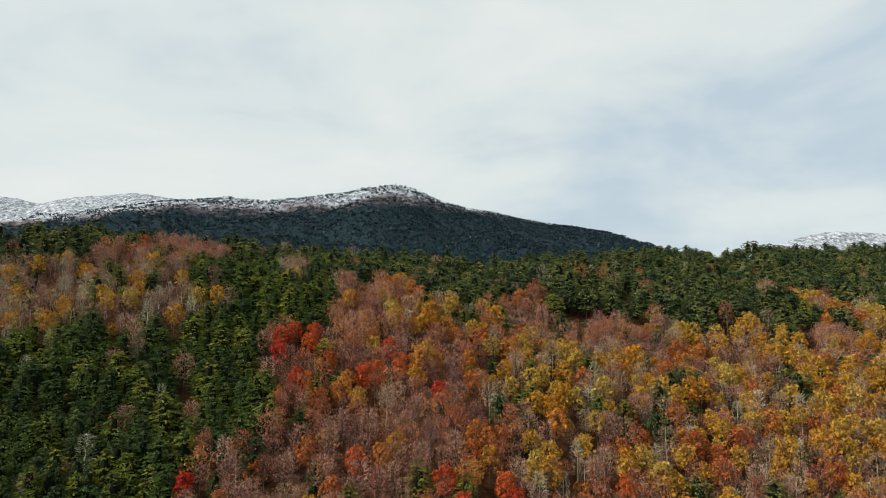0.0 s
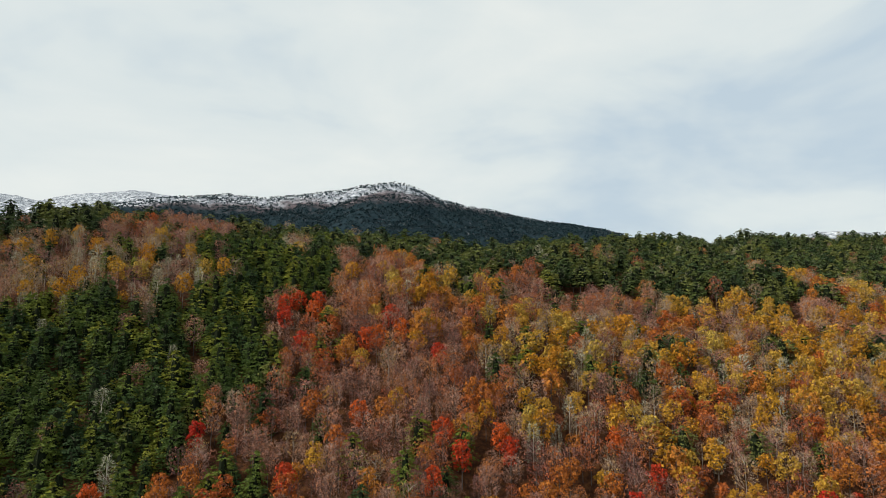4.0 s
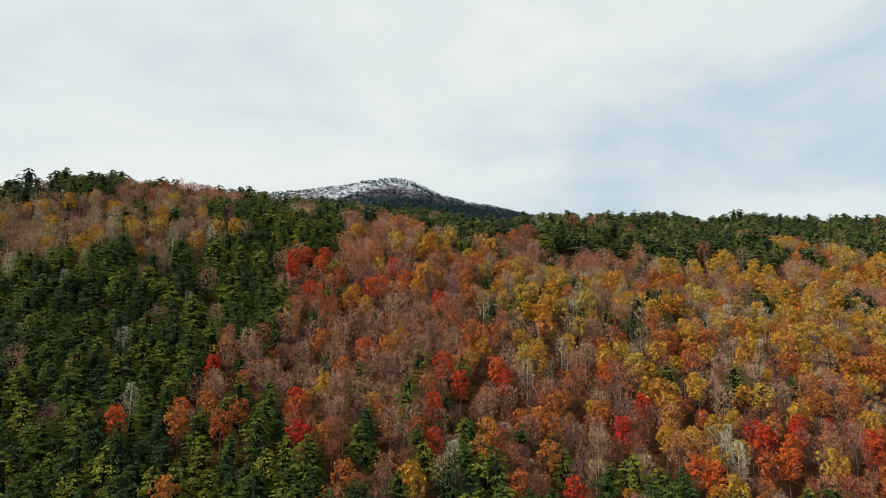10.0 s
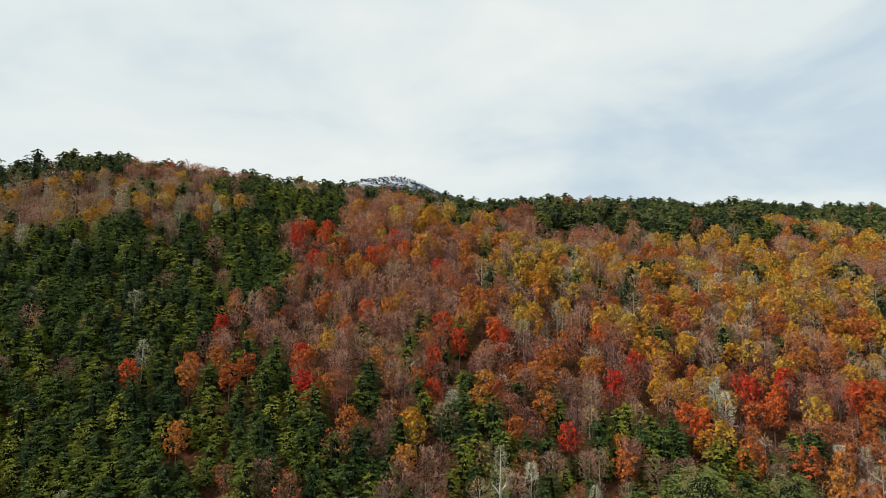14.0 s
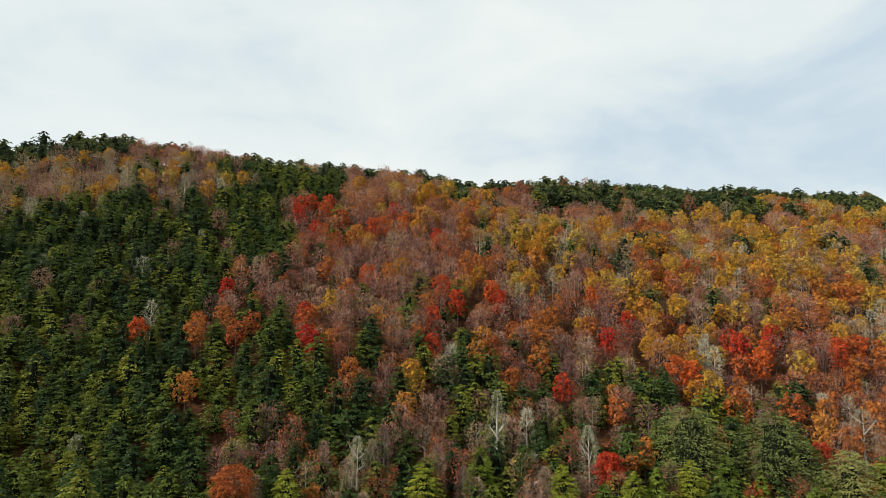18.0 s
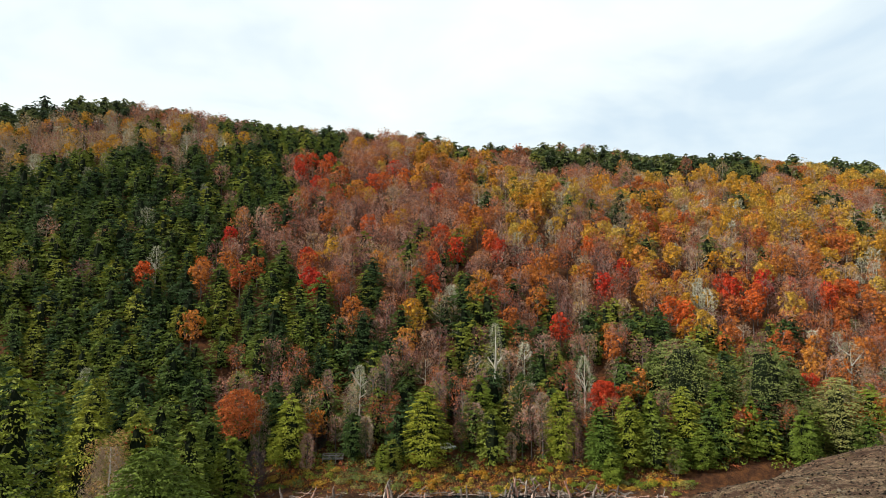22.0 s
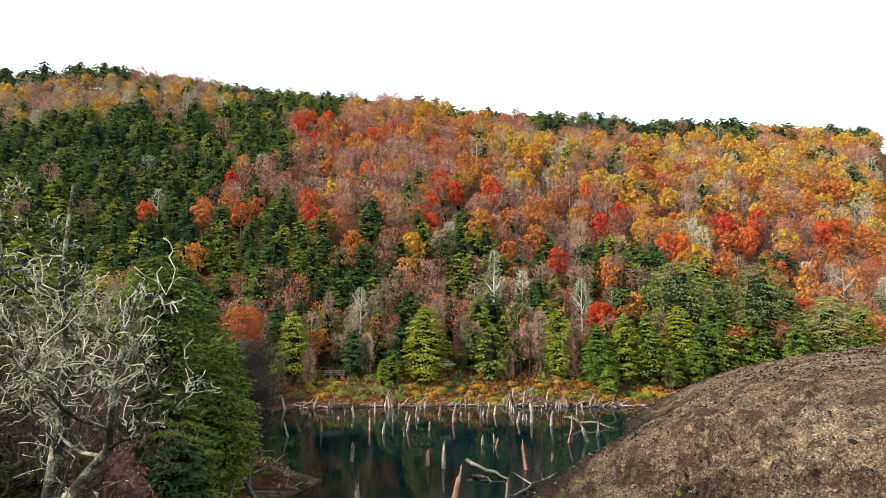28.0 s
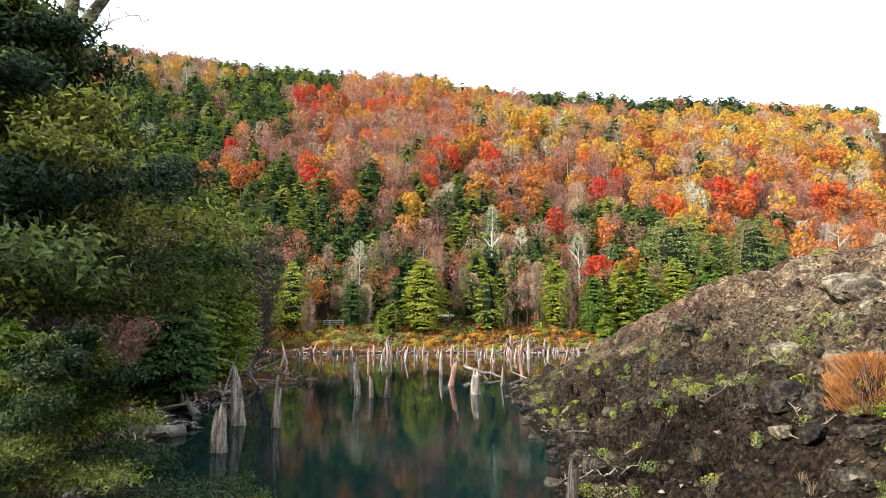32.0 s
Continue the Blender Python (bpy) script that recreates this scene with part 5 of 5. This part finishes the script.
def root_tangle(x, y, z, size, seed, n=11):
    """An upturned root plate or a heap of branches, grey and knotted."""
    rng = np.random.default_rng(seed)
    ob = new("root_tangle")
    ob.matrix_basis = pose(x, y, z)
    for k in range(n):
        a = rng.uniform(0, 6.28)
        w = np.array([math.cos(a), math.sin(a) * 0.6, rng.uniform(-0.05, 0.9) ** 2 + 0.1])
        l = size * rng.uniform(0.5, 1.5)
        s = rng.normal(0, 0.4 * size, 3) * np.array([1, 0.5, 0.12])
        pts = [s, s + w * l * 0.4 + rng.normal(0, 0.1, 3), s + w * l * 0.75 + rng.normal(0, 0.16, 3) * size * 0.4, s + w * l + np.array([0, 0, -0.18 * l])]
        part("root", mesh_of("root", *tube(pts, np.array([0.21, 0.15, 0.10, 0.02]) * size * 0.44 * rng.uniform(0.6, 1.2), 5), [(DRIFT, DRIFT, RED_DRIFT, GREY_BARK)[k % 4]], flat=False), ob)
    return tagged(ob, "knotted grey tangle of dead roots on the shore", "driftwood", "driftwood")


LOGS = [(4.4, 44.5, 1.3, 9.5, 38.5, 0.1, 0.3), (8.2, 29.5, 0.05, 15, 37, 0.5, 0.28), (5.0, 40, 0.2, 9.6, 34, -0.3, 0.2), (26, 84, 1.6, 36, 80, -0.2, 0.34), (-22, 30, 0.6, -27, 46, 1.2, 0.35),
        (-19.6, 26, 0.3, -26, 38, 1.4, 0.3), (-18.6, 31, 0.4, -24.5, 30.5, 0.9, 0.2), (-20.5, 16, 0.1, -24.5, 24, 1.2, 0.32), (-18.4, 3, 0.1, -23.5, 12, 1.1, 0.35), (-16.8, -4, 0.2, -21, -9, 1.1, 0.42)]
for k, (x0, y0, z0, x1, y1, z1, r) in enumerate(LOGS):
    log(x0, y0, z0, x1, y1, z1, r, 300 + k, 3, DRIFT if x0 > 0 else GREY_BARK)
for k, (x, y, dx, up, r) in enumerate([(17.5, 114.2, 1.6, 4.2, 0.42), (20.5, 115.0, -1.0, 5.0, 0.5), (22.0, 114.4, 0.7, 4.4, 0.45), (25.5, 115.2, -1.8, 4.6, 0.42), (28.0, 114.6, 0.4, 3.6, 0.4), (33.5, 114.2, -1.6, 3.8, 0.4),
                                       (38.5, 113.6, 1.4, 3.2, 0.36), (-10.5, 114.2, -1.2, 3.4, 0.4), (-12.5, 114.0, 0.9, 3.6, 0.42), (-30.0, 112.0, 1.2, 3.0, 0.36), (-36.5, 110.5, -1.0, 3.2, 0.36), (44.0, 112.8, 1.0, 3.0, 0.36)]):
    log(x, y, ground_z(x, y) - 0.4, x + dx, y + 0.3, ground_z(x, y) + up, r, 380 + k, 4, RED_DRIFT if k % 4 == 1 else DRIFT, "stout bleached snag leaning on the far shore")
rng = np.random.default_rng(77)
for k in range(20):
    x = -44 + 104 * (k + rng.random()) / 20
    y = 115.5 + rng.normal(0, 0.7) - 3.5 * smooth(20, 60, abs(x))
    a, L = rng.normal(0, 0.5), rng.uniform(3, 8)
    z = ground_z(x, y) + 0.25
    log(x, y, z, x + L * math.cos(a), y + 0.5 * L * math.sin(a), z + rng.uniform(-0.1, 1.0), rng.uniform(0.12, 0.24), 340 + k, 3, (DRIFT, RED_DRIFT, BARK)[k % 3])
for k, (x, y, s) in enumerate([(-2.8, 115, 2.6), (20.5, 116, 3.4), (24.5, 116.5, 4.0), (31, 115, 3.0), (-14, 114.5, 2.8), (-33, 112, 2.6), (-40, 108, 2.8), (47, 112.5, 3.6), (55, 112, 3.0), (17, 115.5, 3.2), (28, 115.5, 3.8), (36, 114.5, 3.4), (41, 113.5, 3.0), (-7, 114.5, 2.8), (4, 115.5, 2.4), (-26, 112.5, 2.6), (12, 116, 2.2),
                               (-18.6, -2, 1.5), (-18.0, -9, 1.4), (-16.6, -14, 1.5), (-15.4, -20, 1.3), (-22.6, 3, 1.6), (-23, 15, 1.7), (-18.5, 33.5, 1.3), (-25.5, 42, 2.0), (-19.5, 39, 1.6), (-24, 33, 1.8), (-22.5, 20, 1.7), (-21, 10, 1.8), (-18.5, -6, 1.8), (-24, 48, 2.0), (-30, 58, 2.2), (-35, 70, 2.2)]):
    root_tangle(x, y, max(0.05, ground_z(x, y)) + 0.1, s, 400 + k)


# ---- the railing, the track and the jeep ----
def railing(x, y, length):
    root = new("footbridge")
    z = ground_z(x, y) + 0.5
    root.matrix_basis = pose(x, y, z)
    for k in range(10):
        part("deck_board", mesh_of("deck_board", *box(-length / 2 + k * length / 10, -0.9, -0.12, -length / 2 + (k + 0.93) * length / 10, 0.9, 0), [PLANK]), root)
    for k in range(4):
        px = -length / 2 + 0.1 + k * (length - 0.2) / 3
        for py in (-0.85, 0.85):
            part("post", mesh_of("post", *box(px - 0.07, py - 0.07, -3.2, px + 0.07, py + 0.07, 1.1), [PLANK]), root)
    for py in (-0.93, 0.93):
        for h in (0.5, 1.0):
            part("rail", mesh_of("rail", *box(-length / 2, py - 0.04, h - 0.07, length / 2, py + 0.04, h + 0.07), [PLANK]), root)
    return tagged(root, "weathered grey wooden footbridge with a two-bar railing", "footbridge")


railing(-27, 125.0, 5.4)


def jeep(x, y):
    root = new("jeep")
    root.matrix_basis = pose(x, y, ground_z(x, y) + 0.05, 0, 0, 4)
    hull = [(-2.1, 0.45), (2.05, 0.45), (2.15, 0.7), (2.1, 1.0), (1.0, 1.12), (0.55, 1.75), (0.35, 1.82), (-1.95, 1.82), (-2.1, 1.7), (-2.15, 0.8)]
    n = len(hull)
    V = np.array([(px, s * (0.86 if pz < 1.2 else 0.74), pz) for s in (-1, 1) for px, pz in hull])
    F = [(i, (i + 1) % n, n + (i + 1) % n) for i in range(n)] + [(i, n + (i + 1) % n, n + i) for i in range(n)]
    F += [(0, i + 1, i) for i in range(1, n - 1)] + [(n, n + i, n + i + 1) for i in range(1, n - 1)]
    part("body", mesh_of("body", V, np.array(F), [PAINT]), root)
    for s in (-1, 1):
        for x0, x1 in ((-1.9, -1.0), (-0.9, -0.1), (0.0, 0.62)):
            part("window", mesh_of("window", *box(x0, s * 0.80 - 0.03, 1.2, x1 if x1 < 0.5 else 0.5, s * 0.80 + 0.03, 1.66), [DARK_GLASS]), root)
        for wx in (-1.35, 1.35):
            a = np.linspace(0, 2 * np.pi, 16, endpoint=False)
            wheel = part("wheel", mesh_of("wheel", *tube([(wx, s * 0.62, 0.36), (wx, s * 0.90, 0.36)], [0.36, 0.36], 16), [RUBBER]), root)
            part("rim", mesh_of("rim", *tube([(wx, s * 0.88, 0.36), (wx, s * 0.915, 0.36)], [0.2, 0.2], 12), [PLANK]), wheel)
    return tagged(root, "small white jeep on the track at the forest's foot", "car")


jeep(3.4, 127.5)


# ---- shrubs, ferns and grass ----
def bush(name, x, y, R, H, n, size, mat, label, category="shrub", twig=None, up=0.4, seed=0, z=None):
    rng = np.random.default_rng(seed)
    root = new(name)
    root.matrix_basis = pose(x, y, ground_z(x, y) if z is None else z)
    C, out = crown_centres(rng, n, H, 0.05, R, "ball")
    stems = [tube([(0, 0, -0.3), (math.cos(a) * R * 0.3, math.sin(a) * R * 0.3, H * 0.4), (math.cos(a) * R * 0.7, math.sin(a) * R * 0.7, H * 0.75)], [0.012 * H, 0.010 * H, 0.005 * H], 4) for a in rng.uniform(0, 6.28, 9)]
    part("stem", mesh_of("stem", *joined(stems), [BARK]), root)
    if twig:
        ways = out * 0.6 + np.array([0, 0, up]) + rng.normal(0, 0.25, C.shape)
        v, f = twigs(rng, C * np.array([0.8, 0.8, 0.8]), ways, size * 3, size * 0.09)
        tagged(part("foliage", mesh_of("foliage", v, f, [twig]), root), kind="stuff")
    else:
        v, f = leaves(rng, C, out, size, -0.1, 0.5, 0.4)
        part("foliage", mesh_of("foliage", v, f, [LEAF[mat]]), root)
    return tagged(root, label, category)


GOLD_TWIG = leafy("gold_twig", [(0.0, (0.32, 0.13, 0.04)), (1.0, (0.40, 0.21, 0.07))], 0.2, 0.75)
bush("twiggy_bush", 13.7, -28.0, 1.9, 2.3, 8000, 0.085, "orange", "dense golden-orange twiggy bush on the dark slope", twig=GOLD_TWIG, up=0.6, seed=501, z=ground_z(13.7, -28.0) - 0.85)
rng = np.random.default_rng(88)
for k in range(90):
    x = -46 + 112 * (k + rng.random()) / 90
    y = 119.6 + rng.normal(0, 1.8) - 3.0 * smooth(20, 60, abs(x))
    mat = "bright" if rng.random() < 0.38 else ("yellow" if rng.random() < 0.8 else "olive")
    if -24 < x < -8:
        mat = "olive"
    bush("bank_shrub", x, y, rng.uniform(1.0, 1.9) * (1.5 if mat == "olive" else 1), rng.uniform(0.7, 1.6) * (1.7 if mat == "olive" else 1), 360, 0.2, mat, {"bright": "yellow-green fern clump on the far bank", "yellow": "yellow autumn shrub on the far bank", "olive": "arching grey-green fern clump on the far bank"}[mat], seed=520 + k)


def grass_patch(places, seed, mat, length, name, label):
    rng = np.random.default_rng(seed)
    C = []
    for x, y, spread, n in places:
        px, py = x + rng.normal(0, spread, n), y + rng.normal(0, spread, n)
        d = shore(px, py)
        px, py = px[d > 0.3], py[d > 0.3]
        C.append(np.stack([px, py, ground_height(px, py) - 0.03], 1))
    C = np.concatenate(C)
    v, f = twigs(rng, C, rng.normal(0, 0.35, C.shape) + np.array([0, 0, 0.8]), length, length * 0.035)
    return tagged(new(name, mesh_of(name, v, f, [mat])), label, "grass", kind="stuff")


DRY_GRASS = leafy("dry_grass_blade", [(0.0, (0.11, 0.09, 0.045)), (1.0, (0.22, 0.19, 0.10))], 0.1, 0.7)
rng = np.random.default_rng(90)
grass_patch([(rng.uniform(-40, 60), rng.uniform(116.5, 121), 1.5, 160) for k in range(55)], 91, GOLD_TWIG, 0.9, "bank_grass", "golden autumn grass along the far bank")
grass_patch([(rng.uniform(8, 24), rng.uniform(-36, 24), 0.45, 60) for k in range(70)], 92, DRY_GRASS, 0.36, "dry_grass", "pale dry grass tufts on the dark slope")

# ---- rocks on the bare slope ----
def rock_mesh(seed, flatten, mat, fine=4):
    """A broken boulder: flat faces where it split, pitted all over."""
    rng = np.random.default_rng(seed)
    bm = bmesh.new()
    bmesh.ops.create_icosphere(bm, subdivisions=fine, radius=1.0)
    off = Vector(rng.uniform(-50, 50, 3))
    cuts = [(Vector(rng.normal(0, 1, 3)).normalized(), rng.uniform(0.62, 0.95)) for k in range(11)]
    for v in bm.verts:
        n = v.co.normalized()
        k = min([1.15] + [far / n.dot(w) for w, far in cuts if n.dot(w) > 0.2])
        k *= 1 + 0.12 * noise.noise(n * 2.2 + off) - 0.16 * abs(noise.noise(n * 4.2 + off)) + 0.07 * noise.noise(n * 9 + off) + 0.05 * noise.noise(n * 19 + off)
        v.co = Vector((n.x * k, n.y * k * 0.9, n.z * k * flatten))
    me = bpy.data.meshes.new("rock")
    bm.to_mesh(me)
    bm.free()
    me.materials.append(mat)
    return me


PALE_ROCKS, DARK_ROCKS = [rock_mesh(600 + k, 0.6, ROCK) for k in range(5)], [rock_mesh(620 + k, 0.65, LAVA) for k in range(5)]
STONES = [rock_mesh(640 + k, 0.7, ROCK if k % 2 else LAVA, 3) for k in range(8)]


def rock(x, y, r, pale, turn, label):
    ob = new("rock", STONES[2 * int(random.random() * 4) + int(pale)] if r < 0.45 else (PALE_ROCKS if pale else DARK_ROCKS)[int(random.random() * 5)])
    z = float(ground_height(np.array([x]), np.array([y]))[0])
    ob.matrix_basis = Matrix.LocRotScale((x, y, z + 0.12 * r), Euler((random.uniform(-0.3, 0.3), random.uniform(-0.3, 0.3), turn)), (r, r, r))
    return tagged(ob, label, "rock", "rocks on the slope")


rock(23.6, -13.6, 2.1, True, 0.6, "large lichen-covered boulder on the slope's shoulder")
for x, y, r, pale in [(17, -17.7, 0.8, 1), (16.1, -16.9, 0.6, 1), (14.8, -17.8, 0.6, 1), (15.8, -23, 0.7, 1), (12.9, -24.5, 0.95, 0), (12, -27.7, 0.65, 0), (12.7, -29.2, 0.6, 0), (21.8, -9.7, 0.42, 1), (19.7, -16.2, 0.65, 1),
                      (14.6, -24.9, 0.5, 1), (19.9, -6.1, 0.45, 1), (19.1, -5.2, 0.7, 0), (17.8, -2.6, 0.8, 0), (15.2, -6.4, 0.75, 0), (13.6, -3, 0.6, 0), (11.8, -24.2, 0.38, 1), (11.3, -30.4, 0.6, 0), (10.6, -10.5, 0.8, 0),
                      (12.7, -11.2, 0.5, 0), (13.6, -14.6, 0.55, 0), (13.2, -25.8, 0.6, 0), (18, -14.2, 0.42, 1), (18.4, -19.5, 0.7, 1), (20.5, -19, 0.8, 1)]:
    rock(x, y, r, pale, random.uniform(0, 6.28), "angular lichen-grey rock half sunk in gravel" if pale else "dark volcanic rock half sunk in gravel")
rng = np.random.default_rng(95)
for k in range(150):
    x, y = rng.uniform(6, 34), rng.uniform(-34, 40)
    if shore(np.array([x]), np.array([y]))[0] > 0.3:
        d = float(shore(np.array([x]), np.array([y]))[0])
        rock(x, y, rng.uniform(0.12, 0.42), rng.random() < min(0.8, d / 14), rng.uniform(0, 6.28), "small loose stone on the bare slope")

# black broken stones along the water's edge
rng = np.random.default_rng(98)
for k in range(420):
    x, y = rng.uniform(3, 13), -38 + 66 * rng.random()
    d = float(shore(np.array([x]), np.array([y]))[0])
    if -0.5 < d < 2.2:
        rock(x, y, rng.uniform(0.14, 0.5), False, rng.uniform(0, 6.28), "black broken volcanic stone at the water's edge")

# loose rubble, too small to pick apart
rng = np.random.default_rng(96)
n = 40000
x, y = 3 + 115 * rng.random(n) ** 1.5, -40 + 158 * rng.random(n) ** 1.6
d = shore(x, y)
ok = (d > 0.1) & (moundness(x, y) > 0.5) & (rng.random(n) < np.clip(1.3 - y / 90, 0.75, 1)) & (x < 0.72 * (y + 52))
x, y = x[ok], y[ok]
z = ground_height(x, y)
unit = np.array([(1, 0, 0), (-1, 0, 0), (0, 1, 0), (0, -1, 0), (0, 0, 1), (0, 0, -0.6)], float)
tri = np.array([(0, 2, 4), (2, 1, 4), (1, 3, 4), (3, 0, 4), (2, 0, 5), (1, 2, 5), (3, 1, 5), (0, 3, 5)])
r = rng.uniform(0.05, 0.15, len(x)) * (1 + 1.6 * smooth(10, 60, y) * rng.random(len(x)))
spin = np.linalg.qr(rng.normal(0, 1, (len(x), 3, 3)))[0]
V = (np.einsum("kj,nij->nki", unit, spin) * np.array([1.1, 1.1, 0.7]) * rng.uniform(0.55, 1.3, (len(x), 6, 1)) * r[:, None, None] + rng.normal(0, 0.15, (len(x), 6, 3)) * r[:, None, None] + np.stack([x, y, z + 0.3 * r], 1)[:, None]).reshape(-1, 3)
F = (tri[None] + 6 * np.arange(len(x))[:, None, None]).reshape(-1, 3)
RUBBLE, _t = material("rubble")
_g = _t.nodes.new("ShaderNodeNewGeometry")
_d = node(_t, "ShaderNodeBsdfPrincipled", Roughness=0.95)
_d.inputs["Specular IOR Level"].default_value = 0.05
_t.links.new(ramp(_t, [(0.0, (0.007, 0.006, 0.005)), (0.6, (0.024, 0.019, 0.015)), (0.9, (0.07, 0.055, 0.04)), (1.0, (0.2, 0.165, 0.12))], _g.outputs["Random Per Island"]), _d.inputs["Base Color"])
finish(_t, _d.outputs[0])
tagged(new("rubble", mesh_of("rubble", V, F, [RUBBLE])), "loose volcanic gravel and stones on the bare slope", "gravel", kind="stuff")

# low green plants between the stones
DRY_TWIG = leafy("dry_twig", [(0.0, (0.10, 0.075, 0.04)), (1.0, (0.22, 0.175, 0.10))], 0.1, 0.7)
rng = np.random.default_rng(97)
for k in range(360):
    x, y = 6 + 14 * rng.random() ** 1.4, -38 + 62 * rng.random() ** 1.3
    if shore(np.array([x]), np.array([y]))[0] < 1.0:
        continue
    kind = rng.random()
    z = float(ground_height(np.array([x]), np.array([y]))[0]) - 0.04
    if kind < 0.72:
        bush("low_plant", x, y, rng.uniform(0.2, 0.6), rng.uniform(0.25, 0.75), 170, 0.055, "bright" if kind < 0.42 else "olive", "low yellow-green plant between dark stones" if kind < 0.42 else "low grey-green plant between dark stones", "plant", seed=700 + k, z=z)
    else:
        bush("dry_plant", x, y, rng.uniform(0.12, 0.3), rng.uniform(0.3, 0.8), 70, 0.075, "olive", "pale dry upright weed between dark stones", "plant", twig=DRY_TWIG, up=1.6, seed=700 + k, z=z)


def fallen_branch(x, y, L, seed):
    """A thin bleached branch with side twigs lying on the stones."""
    rng = np.random.default_rng(seed)
    a = rng.uniform(0, 6.28)
    q = np.linspace(0, 1, 7)
    px, py = x + L * q * math.cos(a) + np.cumsum(rng.normal(0, 0.05 * L, 7)), y + L * q * math.sin(a) + np.cumsum(rng.normal(0, 0.05 * L, 7))
    pts = np.stack([px, py, ground_height(px, py) + 0.05 + 0.2 * L * rng.random() * q], 1)
    root = new("fallen_branch", mesh_of("fallen_branch", *tube(pts, np.linspace(0.04, 0.014, 7), 5), [DRIFT], flat=False))
    for k in range(4):
        i = int(rng.integers(1, 6))
        w = np.append(rng.normal(0, 0.6, 2), rng.uniform(0.05, 0.5)) * L * 0.35
        part("side_twig", mesh_of("side_twig", *tube([pts[i], pts[i] + w * 0.5 + rng.normal(0, 0.04, 3), pts[i] + w], [0.022, 0.016, 0.008], 4), [DRIFT], flat=False), root)
    return tagged(root, "thin bleached branch lying on dark stones", "branch", "fallen branches")


for k in range(34):
    x, y = 6.5 + 8 * rng.random() ** 1.5, rng.uniform(-36, 14)
    if shore(np.array([x]), np.array([y]))[0] > 0.6:
        fallen_branch(x, y, rng.uniform(0.7, 1.9), 900 + k)
